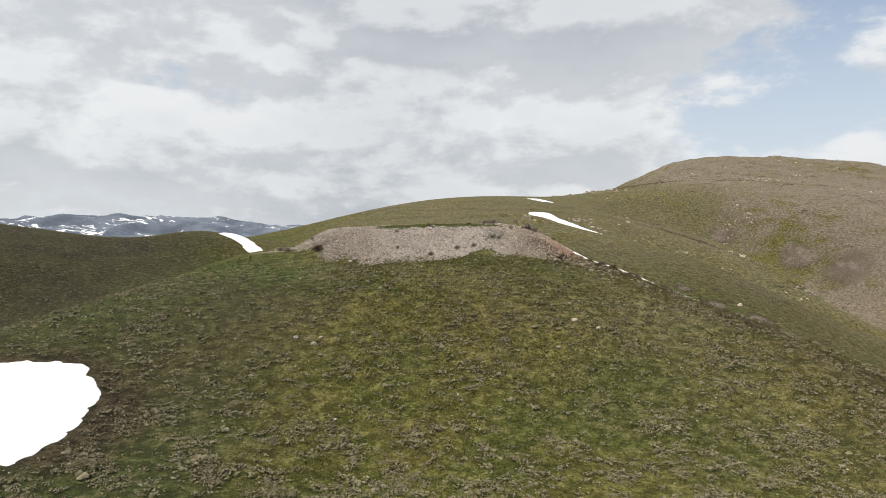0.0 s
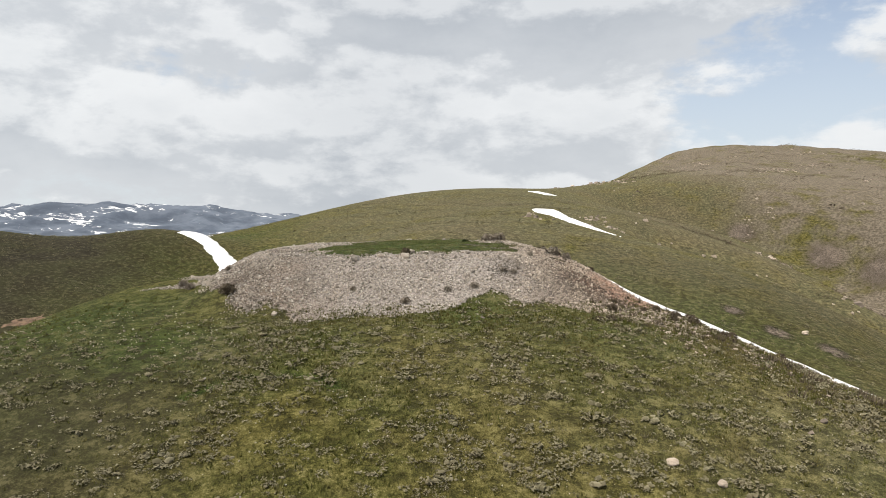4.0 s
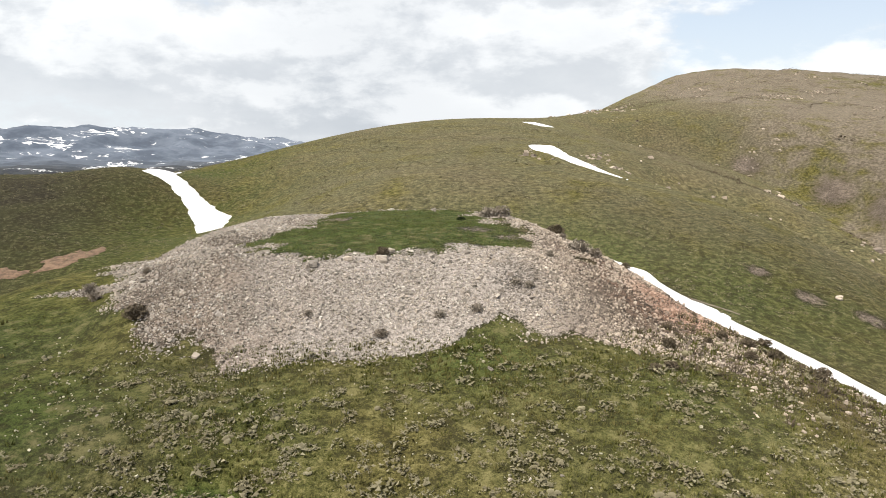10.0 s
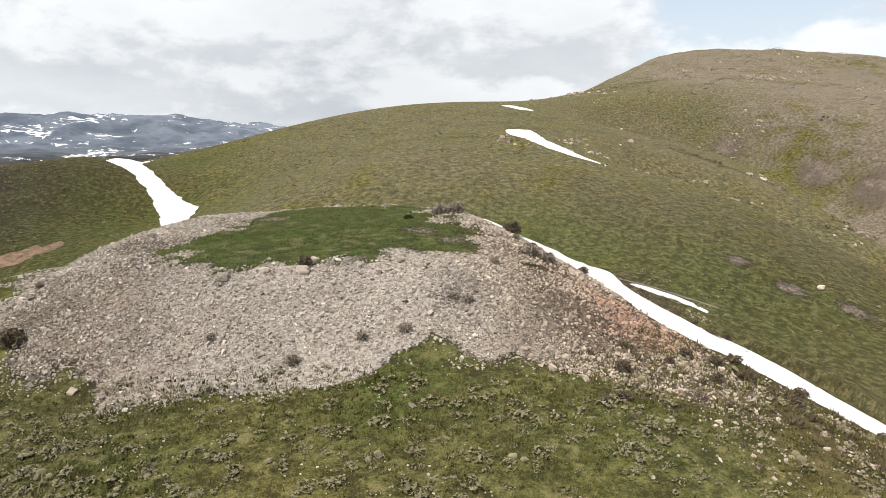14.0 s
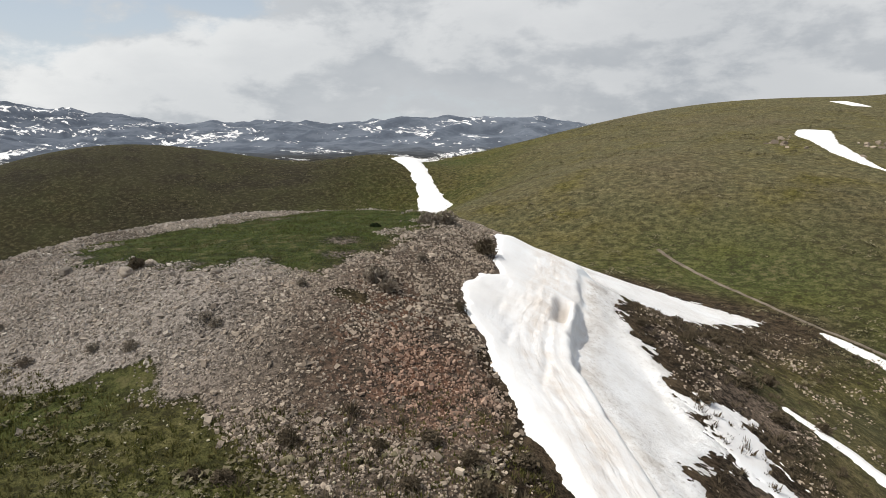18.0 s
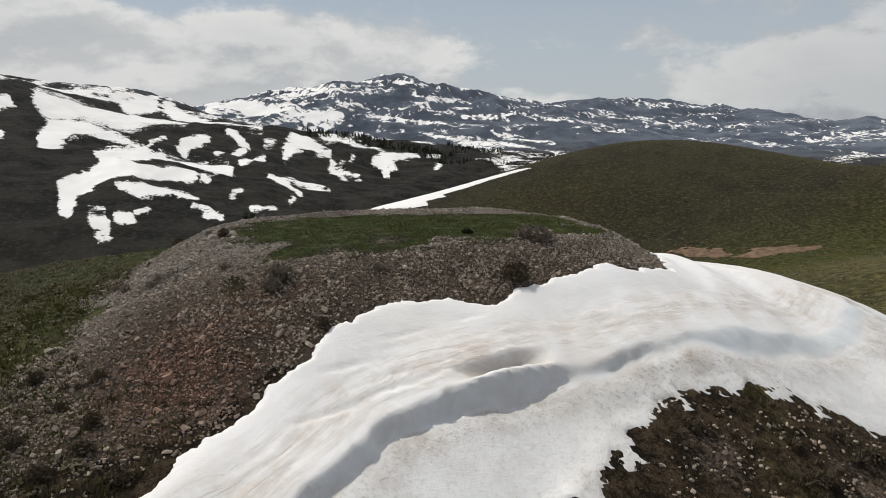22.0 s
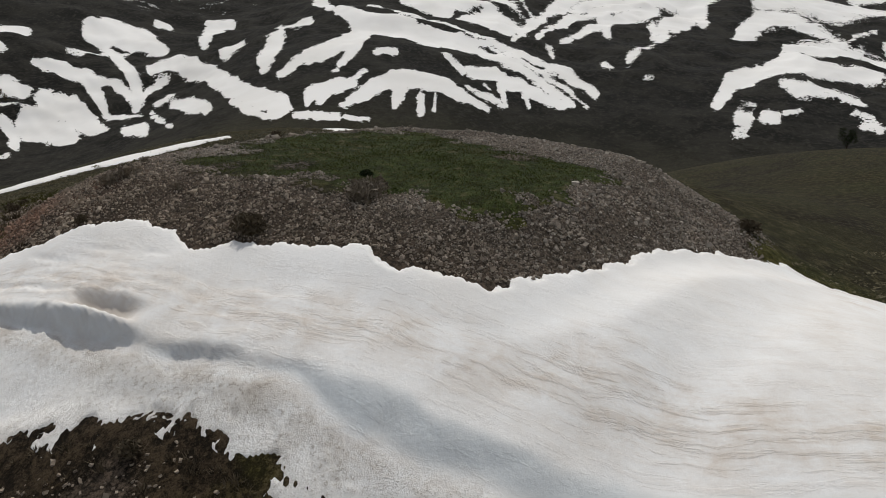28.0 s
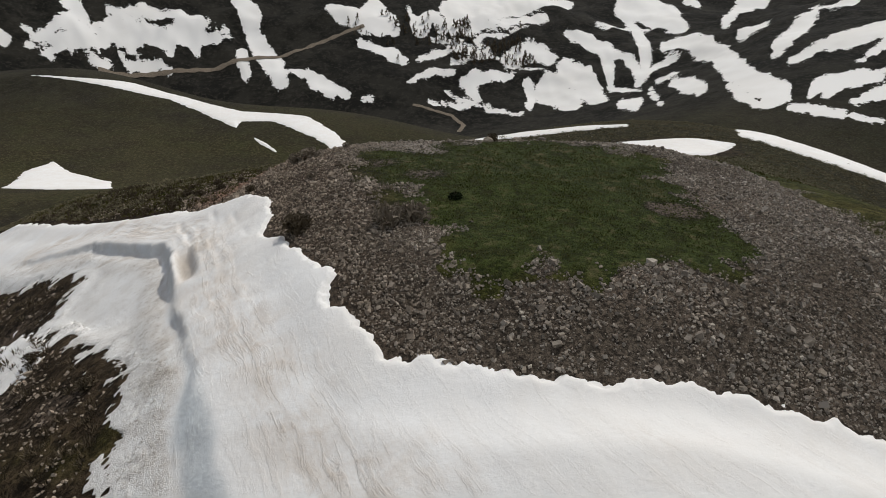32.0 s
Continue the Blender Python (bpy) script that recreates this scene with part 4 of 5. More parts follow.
def build_ground():
    # Finer towards the snow-striped west and south.
    turns = np.radians(np.concatenate([np.arange(156, 296, 0.19), np.arange(296, 516, 0.48)]))
    turn = len(turns)
    rings = [0.001, 0.42]
    while rings[-1] < 4850:
        rings.append(rings[-1] + max(0.42, rings[-1] * (0.0122 if rings[-1] < 300 else 0.0095)))
    r, a = np.array(rings)[:, None], turns[None, :]
    x, y = (r * np.cos(a)).ravel(), (r * np.sin(a)).ravel()
    z = height(x, y)
    buried = polygon_distance(x, y, FIELD)
    z = z - 0.95 * ramp(-0.1, -1.8, buried)
    n = len(rings)
    i, j = np.meshgrid(np.arange(n - 1), np.arange(turn), indexing="ij")
    k = (j + 1) % turn
    faces = np.stack([i * turn + j, (i + 1) * turn + j, (i + 1) * turn + k, i * turn + k], -1).reshape(-1, 4)
    me = mesh_of("ground", np.stack([x, y, z], -1), faces, GROUND)
    rr = np.hypot(x, y)
    az = np.degrees(np.arctan2(-x, y)) % 360
    d = outside_platform(x, y)
    inner = polygon_distance(x, y, MEADOW)
    scree = ramp(1.7, -1.5, d - skirt_width(x, y) + 2.2 * fbm(x, y, 5, 5, 0.62)) * ramp(-1.5, 0.9, inner + 2.5 * fbm(x, y, 3.4, 5, 0.62))
    for cx, cy, size, v in ((4.5, -0.5, 1.5, 0.6), (3.5, -6.5, 1.6, 0.62), (6.5, -3.5, 1.3, 0.6), (1, -8.4, 1.2, 0.6), (-6.5, -8.5, 1.3, 0.6)):
        scree = np.maximum(scree, v * np.exp(-((x - cx) ** 2 + (y - cy) ** 2) / (2 * size * size)))
    scree = np.maximum(scree, 0.75 * np.exp(-((x + 5.6) ** 2 + (y - 6.2) ** 2) / 3) * 1.1)
    for cx, cy, size in ((25, 7, 4), (27, -2, 3.5), (22, 16, 3), (20, 9, 1.6), (24, 12, 1.6), (23, -1, 1.4), (140, 194, 8), (152, 178, 10), (128, 168, 6), (51, 42, 2.6), (47, 48, 2.2), (58, 39, 2.8), (118, 214, 7), (96, 150, 5)):
        scree = np.maximum(scree, 0.62 * np.exp(-((x - cx) ** 2 + (y - cy) ** 2) / (2 * size * size)))
    field(me, "scree", scree)
    lush = ramp(0.8, -0.8, inner + 0.9 * fbm(x, y, 4.0, 4)) * 0.95
    for cx, cy, size, v in ((-15, -21, 4, 0.9), (-22, -16, 6, 0.9), (-30, -28, 9, 0.6), (3.5, -17.5, 3.0, 0.85), (-6, -21, 3, 0.5), (12, -20, 3, 0.5), (9, -22, 5, 0.35), (-62, 150, 10, 0.7), (22, 50, 10, 0.7), (-50, 95, 16, 0.5), (-18, -55, 7, 0.7), (12, -45, 6, 0.4), (40, 40, 10, 0.5)):
        lush = np.maximum(lush, v * np.exp(-((x - cx) ** 2 + (y - cy) ** 2) / (2 * size * size)))
    # Dark green grass along the groove; its bank's shade is painted in too.
    groove, _ = line_distance(x, y, [(-10.8, -27.2), (-9.2, -25.8), (-6.6, -25.1), (-4.6, -25.6), (-3.2, -27.0)])
    lush = np.maximum(lush, 1.2 * ramp(0.55, 0.15, groove + 0.2 * perlin(x, y)))
    field(me, "lush", lush)
    snow_d = polygon_distance(x, y, FIELD)
    brown = ramp(11, 3, snow_d) * ramp(5, 9, x) * 0.95
    patch = polygon_distance(x, y, [(-40, -44), (-26, -41), (-20, -45), (-20, -51), (-30, -57), (-41, -53)])
    brown = np.maximum(brown, 0.8 * ramp(4, 0.5, patch))
    field(me, "brown", brown)
    field(me, "red", np.clip(np.exp(-((x - 15) ** 2 + (y + 10.3) ** 2) / 9) + 0.7 * np.exp(-((x - 12) ** 2 + (y + 7.6) ** 2) / 5), 0, 1))
    dry = ramp(105, 165, x + 0.12 * (y - 180) * (y < 180) + 25 * fbm(x, y, 60, 4)) * ramp(40, 120, y) + 0.4 * ramp(30, 70, y) * ramp(-60, -20, x) + 0.25 * ramp(8, 22, x) * ramp(70, 30, rr)
    field(me, "dry", np.clip(dry, 0, 1))
    # North, east and west flanks, where shade is painted into the rubble.
    field(me, "flank_shade", np.clip(ramp(-9, 3, y) + ramp(4, 12, x) + ramp(-4, -11, x) + 0.25 * fbm(x, y, 5, 3), 0, 1))
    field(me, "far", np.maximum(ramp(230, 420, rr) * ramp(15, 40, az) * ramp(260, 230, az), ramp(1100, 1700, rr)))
    # Grows with distance; carries the haze tone and the far snow's pattern.
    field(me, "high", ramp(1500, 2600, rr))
    # Slopes of dark brown turf where backlit shade is painted in as well.
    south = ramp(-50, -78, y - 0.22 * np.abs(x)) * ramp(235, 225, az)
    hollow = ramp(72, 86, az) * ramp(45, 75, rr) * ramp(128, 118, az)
    field(me, "shaded_turf", np.clip(np.maximum(south, hollow) + 1.0 * ramp(-40, -80, x) * ramp(-20, 10, y) * ramp(160, 120, y) + 0.95 * ramp(-5, -17, x) * ramp(-17, -25, y) + 0.55 * ramp(20, 34, x) * ramp(90, 60, y) + 0.8 * ramp(-9, -16, x) * ramp(3, 11, y) * ramp(62, 40, y) + 0.5 * ramp(26, 40, x) * ramp(-5, -25, y), 0, 1) * (0.8 + 0.3 * fbm(x, y, 40, 3)))
    field(me, "drift", far_snow(x, y, z))
    ground = new("ground", me)
    tagged(ground, "grassy mountain ground with bare scree and distant snow-striped slopes", "ground", kind="structure")


build_ground()


def snow_sheet(name, label, outline, step, thick, edge=1.2, rough=0.35, lip=False):
    xs, ys = [p[0] for p in outline], [p[1] for p in outline]
    gx, gy = np.arange(min(xs) - 2, max(xs) + 2, step), np.arange(min(ys) - 2, max(ys) + 2, step)
    x, y = np.meshgrid(gx, gy, indexing="ij")
    plain = polygon_distance(x, y, outline)
    d = plain + 0
    if lip:
        ld, side = line_distance(x, y, LIP)
        ragged = ramp(0.6, 2.0, -ld * side) * ramp(-12, -8, y)
        d = d + ragged * (1.35 * fbm(x, y, 1.5, 5, 0.8) - 0.12)
    d = d + rough * fbm(x, y, 2.4 * edge, 5, 0.66) * 1.3
    cut = 0.18 if lip else 0.3 * edge
    thin = (1 - 0.88 * ragged * ramp(-2.5, -0.3, plain)) if lip else 1.0
    th = np.where(d < 0, thin * (0.3 * thick + 0.7 * thick * (1 - np.exp(np.minimum(plain, 0) / (2.2 * edge)))) * ramp(0, -cut, d), -0.45 * d)
    dust, grime, ice, earth, across = 0.25 + 0 * x, 0 * x, 0 * x, 0 * x, x + 0
    if lip:
        # A wind-cut lip runs down the field: deep snow on the uphill side, a scarp, thinner rotten snow below.
        s = ld * np.where(side > 0, 1, -1)
        across = s + 0.25 * fbm(x, y, 3.0, 3)
        s = s + 0.22 * fbm(x, y, 2.2, 4) + 0.10 * perlin(x * 1.6, y * 1.6) + 0.12 * fbm(x, y, 0.7, 3) * ramp(1.5, -0.5, y)
        north = ramp(10.5, 14.5, y)
        tall = 0.10 + 0.82 * np.exp(-((y - 1.6) / 2.9) ** 2) * ramp(5.4, 4.2, y) + 0.34 * ramp(1, -3, y) * ramp(-14, -8, y) + 0.22 * np.exp(-((y - 7.6) / 1.7) ** 4) + 0.26 * north * ramp(24, 16, y)
        face = 0.24 + 0.85 * north
        scarp = tall * (ramp(0, 1, s / face + 1) * np.exp(-np.maximum(s, 0) / 3.6) - 0.35)
        foot = 0.10 * np.exp(-((s + face + 0.3) / 0.45) ** 2)
        th = np.where(d < 0, th + (scarp - foot) * ramp(0, -1.2, plain) * ramp(0, -0.25, d) - 0.30 * ramp(-0.2, -2.4, plain) * ramp(0, -0.5, d) + (1.25 * np.exp(-((x + 3) ** 2 + (y - 26) ** 2) / 130) + 0.5 * np.exp(-((x - 4) ** 2 + (y - 21) ** 2) / 40)) * ramp(0, -3, plain), th)
        # Wind layers above the lip, each a low step; the southern tail is fuller.
        layer = np.mod(s / 0.62 + 0.9 * fbm(x, y, 5.0, 3) + 0.05 * y, 1.0)
        th = th + (0.085 * (layer - 0.5) * ramp(0.15, 0.5, s) * ramp(3.4, 1.6, s) * ramp(12, 7, y) * ramp(-0.15, 0.2, fbm(x + 30, y, 4.0, 3)) + 0.14 * ramp(-7, -12, y) * ramp(-26, -17, y) - 0.22 * ramp(-26, -34, y)) * ramp(0, -0.8, plain) * (d < 0)
        # One deep scoop and some thin cracks behind the lip: x, y, half-length, half-width, depth.
        for cx, cy, along, across_by, deep in ((16.15, 2.05, 1.8, 0.30, 0.55), (16.5, -1.4, 0.6, 0.07, 0.07), (16.9, -2.8, 0.9, 0.07, 0.07), (14.2, -1.6, 1.0, 0.07, 0.06), (13.4, 1.4, 0.7, 0.07, 0.06), (15.6, -3.9, 1.2, 0.08, 0.08), (14.6, 1.0, 0.8, 0.06, 0.05), (17.6, -5.0, 1.5, 0.09, 0.09)):
            q, w2 = (x - cx) * 0.22 - (y - cy) * 0.975, (x - cx) * 0.975 + (y - cy) * 0.22
            cavity = np.exp(-(q / along) ** 4 - np.where(w2 > 0, w2 / across_by, w2 / across_by / 1.5) ** 4)
            th = th - deep * cavity * (d < 0)
            if deep > 0.5:
                earth = cavity
        dust = 0.12 + 0.85 * np.exp(-((s - 1.5 - 0.6 * north) / 1.3) ** 2) + 0.5 * np.exp(-((s + face + 0.5) / 0.8) ** 2) + 0.25 * ramp(17, 24, y) * ramp(-1, 1, s)
        dust = np.clip(dust + 0.45 * ramp(0.05, 0.35, perlin(x / 5 + 3, y / 5)) * ramp(14, 18, y) * ramp(1, 3, s), 0, 1)
        ice = ramp(-face - 0.3, -face + 0.3, s) * ramp(0.2, -0.4, s) * (0.65 + 0.15 * north)
        below = ramp(-face + 0.1, -face - 0.6, s)
        grime = below * (0.42 + 0.6 * np.exp(-((s + face + 0.7) / 0.8) ** 2) + 0.3 * np.exp(-((y - 9) / 3.5) ** 2) * ramp(-4, -1, s)) + 0.4 * np.exp(-((d + 0.3) / 0.9) ** 2) * below
        th = th + 0.022 * fbm(x, y, 1.7, 2) * below * (d < -0.3)
    th = th + 0.02 * fbm(x, y, 3.2, 3) * (d < -0.5)
    z = height(x, y) + th
    keep = d < 0.9
    idx = np.arange(x.size).reshape(x.shape)
    cells = keep[:-1, :-1] | keep[1:, :-1] | keep[:-1, 1:] | keep[1:, 1:]
    i, j = np.nonzero(cells)
    faces = np.stack([idx[i, j], idx[i + 1, j], idx[i + 1, j + 1], idx[i, j + 1]], -1)
    used, back = np.unique(faces, return_inverse=True)
    verts = np.stack([x.ravel(), y.ravel(), z.ravel()], -1)[used]
    me = mesh_of(name, verts, back.reshape(-1, 4), SNOW)
    field(me, "dust", dust.ravel()[used])
    field(me, "grime", grime.ravel()[used])
    field(me, "ice", ice.ravel()[used])
    field(me, "earth", earth.ravel()[used])
    field(me, "across", across.ravel()[used])
    return tagged(new(name, me), label, "snow", kind="structure")


def band(line, width):
    """The outline of a strip that follows a broken line and tapers at both ends."""
    left, right = [], []
    for n, (px, py) in enumerate(line):
        (ax, ay), (bx, by) = line[max(n - 1, 0)], line[min(n + 1, len(line) - 1)]
        q = math.hypot(bx - ax, by - ay)
        k = width / 2 * (0.25 if n in (0, len(line) - 1) else 1.0)
        left.append((px - (by - ay) / q * k, py + (bx - ax) / q * k))
        right.append((px + (by - ay) / q * k, py - (bx - ax) / q * k))
    return left + right[::-1]


snow_sheet("snowfield", "large dusty white snowfield with a wind-cut lip beside the cairn", FIELD, 0.125, 0.45, 0.9, 0.42, True)
snow_sheet("snow_patch", "rounded white snow patch on the grassy southern slope", [(-44, -50), (-36, -42.5), (-28, -40.6), (-24.2, -40.4), (-21.4, -43.6), (-20.8, -48.8), (-21.5, -52.8), (-30, -57), (-41, -54)], 0.3, 0.5, 0.8)
snow_sheet("snow_patch", "long narrow snow strip on the grassy ridge", band([(-9, -108), (-17, -90), (-25, -76), (-37, -69)], 8), 0.35, 0.5, 0.8)
snow_sheet("snow_patch", "broad white snow patch on the western slope", [(-62, -77), (-54, -67), (-48, -56), (-52, -46), (-59, -38), (-70, -30), (-77, -33), (-68, -46), (-63, -58)], 0.4, 0.5, 1.0)
snow_sheet("snow_patch", "white snow drift lying in the grassy gully", [(-72, 133), (-73.0, 148), (-74, 169), (-71.8, 155), (-65.5, 138), (-54, 124), (-45, 115), (-44, 105), (-49, 103), (-52, 111), (-58.5, 122.5), (-65.5, 130)], 0.5, 0.6, 1.0, 0.5)
snow_sheet("snow_patch", "curved white snow drift on the northern hillside", [(25.5, 131), (31.7, 130), (32.5, 112), (37.5, 94.5), (40, 90), (34, 97), (31, 103), (27.7, 115), (25.4, 122)], 0.4, 0.5, 0.8)
snow_sheet("snow_patch", "small white snow drift on the hill crest", [(33.5, 206), (38, 208), (43.5, 199), (39, 198)], 0.5, 0.5, 0.8)
snow_sheet("snow_patch", "thin snow strip on the brown eastern slope", band([(29, 36.5), (31, 35.2), (33.5, 33.5), (36, 31)], 1.6), 0.2, 0.35, 0.5)
snow_sheet("snow_patch", "thin snow strip on the brown eastern slope", band([(26.5, 10.3), (29.3, 9.2), (32, 7.6), (37, 3.5)], 1.3), 0.2, 0.35, 0.5)
snow_sheet("snow_patch", "long white snowfield on the western hill's flank", [(-159, 15), (-154, 20), (-150, 27), (-144.5, 36), (-151, 37), (-149, 42), (-153.5, 42), (-152.5, 50), (-153, 56), (-150, 68), (-155, 65), (-160, 55), (-162, 45), (-164, 36), (-165, 26)], 0.6, 0.6, 1.2, 0.6)
snow_sheet("snow_patch", "long white snow band across the southern valley side", [(140, -316), (118, -312), (95, -314), (70, -300), (44, -276), (17, -267), (6, -244), (-2, -220), (4, -216), (13, -234), (31, -258), (43, -258), (44, -249), (62, -275), (76, -292), (101, -301)], 0.8, 0.7, 1.6, 0.8)
snow_sheet("snow_patch", "white snow island on the southeastern slope", [(93, -158), (99, -188), (95, -201), (86, -188), (71, -174), (64, -150), (80, -152)], 0.6, 0.6, 1.2, 0.6)
snow_sheet("snow_patch", "thin ragged snow remnant below the big snowfield", [(27.4, -2.6), (25.0, -1.5), (22.6, 1.6), (22.4, 3.2), (23.4, 4.4), (24.9, 4.8), (26.0, 2.6), (26.8, 0.4)], 0.12, 0.14, 0.45, 1.35)
snow_sheet("snow_patch", "small snow remnant on the southern valley side", band([(36, -234), (32, -226), (27, -216)], 2.4), 0.4, 0.5, 0.8)


def draped(name, label, line, width, mat, lift=0.06, kind_of="track"):
    """A strip laid on the ground along a broken line."""
    verts, faces, pts_along = [], [], []
    for (ax, ay), (bx, by) in zip(line, line[1:]):
        n = max(2, int(math.hypot(bx - ax, by - ay) / max(width * 0.6, 0.5)))
        pts_along += [(ax + (bx - ax) * k / n, ay + (by - ay) * k / n) for k in range(n)]
    pts_along.append(line[-1])
    for n, (px, py) in enumerate(pts_along):
        (ax, ay), (bx, by) = pts_along[max(n - 1, 0)], pts_along[min(n + 1, len(pts_along) - 1)]
        q = math.hypot(bx - ax, by - ay)
        nx, ny = -(by - ay) / q, (bx - ax) / q
        for k in (-0.5, -0.17, 0.17, 0.5):
            wob = width * (k + 0.1 * math.sin(n * 1.7 + k * 9))
            verts.append((px + nx * wob, py + ny * wob, 0))
        if n:
            faces += [(4 * n - 4 + k, 4 * n - 3 + k, 4 * n + 1 + k, 4 * n + k) for k in range(3)]
    v = np.array(verts)
    v[:, 2] = height(v[:, 0], v[:, 1]) + lift - 0.12 * (np.arange(len(v)) % 4 % 3 == 0)
    return tagged(new(name, mesh_of(name, v, faces, mat)), label, kind_of, kind="structure")


draped("footpath", "narrow worn dirt footpath across the green hillside", [(12, 54), (17, 49), (24, 42.7), (29, 38), (38, 33)], 0.7, EARTH)
draped("dirt_road", "pale winding dirt road in the far valley", [(160, -486), (112, -497), (78, -507), (38, -521), (4, -537), (-24, -548)], 4.2, EARTH, 0.5)
draped("dirt_road", "short bend of pale dirt road below the ridge", [(-50, -446), (-60, -442), (-75, -433), (-80, -417), (-73, -398)], 3.0, EARTH, 0.4)


def earth_scar():
    x, y = np.meshgrid(np.arange(-84, -58, 0.8), np.arange(66, 94, 0.8), indexing="ij")
    d = -0.9 + np.minimum(polygon_distance(x, y, [(-80, 72), (-74, 73), (-71, 77), (-77, 76)]), polygon_distance(x, y, [(-68, 78), (-64, 82), (-63, 88), (-66, 86), (-70, 81)])) + 2.6 * fbm(x, y, 4, 4, 0.6)
    z = height(x, y) + np.clip(-d * 0.25, -0.4, 0.12)
    idx = np.arange(x.size).reshape(x.shape)
    i, j = np.nonzero(d[:-1, :-1] < 0.9)
    faces = np.stack([idx[i, j], idx[i + 1, j], idx[i + 1, j + 1], idx[i, j + 1]], -1)
    used, back_idx = np.unique(faces, return_inverse=True)
    me = mesh_of("earth_scar", np.stack([x.ravel(), y.ravel(), z.ravel()], -1)[used], back_idx.reshape(-1, 4), RED_EARTH)
    tagged(new("earth_scar", me), "patch of bare reddish earth on the western hillside", "bare earth", kind="structure")


earth_scar()


# ---- stones ----
_rng = np.random.RandomState(11)
_g = (1 + 5 ** 0.5) / 2
ICO_V = np.array([(-1, _g, 0), (1, _g, 0), (-1, -_g, 0), (1, -_g, 0), (0, -1, _g), (0, 1, _g), (0, -1, -_g), (0, 1, -_g), (_g, 0, -1), (_g, 0, 1), (-_g, 0, -1), (-_g, 0, 1)]) / np.hypot(1, _g)
ICO_F = np.array([(0, 11, 5), (0, 5, 1), (0, 1, 7), (0, 7, 10), (0, 10, 11), (1, 5, 9), (5, 11, 4), (11, 10, 2), (10, 7, 6), (7, 1, 8), (3, 9, 4), (3, 4, 2), (3, 2, 6), (3, 6, 8), (3, 8, 9), (4, 9, 5), (2, 4, 11), (6, 2, 10), (8, 6, 7), (9, 8, 1)])


def rough_stone(rng):
    """An angular broken stone about one metre long."""
    v = ICO_V * rng.uniform(0.68, 1.18, (12, 1)) + rng.uniform(-0.10, 0.10, (12, 3))
    v = np.sign(v) * np.abs(v) ** 0.9
    return v * np.array([0.55, rng.uniform(0.30, 0.5), rng.uniform(0.14, 0.34)])


def spins(rng, n, tilt=0.5):
    """Random turns, mostly about the upright."""
    a, b, c = rng.uniform(0, 6.283, n), rng.normal(0, tilt, n), rng.normal(0, tilt, n)
    ca, sa, cb, sb, cc, sc = np.cos(a), np.sin(a), np.cos(b), np.sin(b), np.cos(c), np.sin(c)
    rz = np.zeros((n, 3, 3)); rz[:, 0, 0], rz[:, 0, 1], rz[:, 1, 0], rz[:, 1, 1], rz[:, 2, 2] = ca, -sa, sa, ca, 1
    rx = np.zeros((n, 3, 3)); rx[:, 0, 0], rx[:, 1, 1], rx[:, 1, 2], rx[:, 2, 1], rx[:, 2, 2] = 1, cb, -sb, sb, cb
    ry = np.zeros((n, 3, 3)); ry[:, 0, 0], ry[:, 0, 2], ry[:, 1, 1], ry[:, 2, 0], ry[:, 2, 2] = cc, sc, 1, -sc, cc
    return rz @ rx @ ry


def scatter(shapes, faces, places, sizes, turns, pick):
    """Joins many copies of a few small shapes into arrays for one mesh."""
    verts = np.einsum("nij,nkj->nki", turns, shapes[pick]) * sizes[:, None, None] + places[:, None, :]
    k = shapes.shape[1]
    f = faces[None] + (np.arange(len(places)) * k)[:, None, None]
    return verts.reshape(-1, 3), f.reshape(-1, faces.shape[1])


STONES = np.array([rough_stone(_rng) for _ in range(24)])
BOX_F = np.array([(0, 2, 3), (0, 3, 1), (4, 5, 7), (4, 7, 6), (0, 1, 5), (0, 5, 4), (2, 6, 7), (2, 7, 3), (0, 4, 6), (0, 6, 2), (1, 3, 7), (1, 7, 5)])


def chip(rng):
    """A small splintered slab of twelve triangles."""
    v = np.array([(i, j, k) for i in (-1, 1) for j in (-1, 1) for k in (-1, 1)], float)
    v = v * rng.uniform(0.55, 1.1, (8, 3))
    return v * np.array([0.5, rng.uniform(0.28, 0.46), rng.uniform(0.18, 0.38)])


CHIPS = np.array([chip(_rng) for _ in range(24)])


def rubble_places(rng, n, box, limit):
    x, y = rng.uniform(box[0], box[1], n), rng.uniform(box[2], box[3], n)
    d, inner = outside_platform(x, y), polygon_distance(x, y, MEADOW)
    scree = ramp(1.7, -1.5, d - skirt_width(x, y) + 2.2 * fbm(x, y, 5, 5, 0.62)) * ramp(-1.5, 0.9, inner + 2.5 * fbm(x, y, 3.4, 5, 0.62))
    ok = (scree > rng.uniform(0.05, limit, n)) & (polygon_distance(x, y, FIELD) > 0.05)
    return x[ok], y[ok]


def part(name, me, parent, label=""):
    ob = new(name, me)
    ob.parent = parent
    return tagged(ob, label)


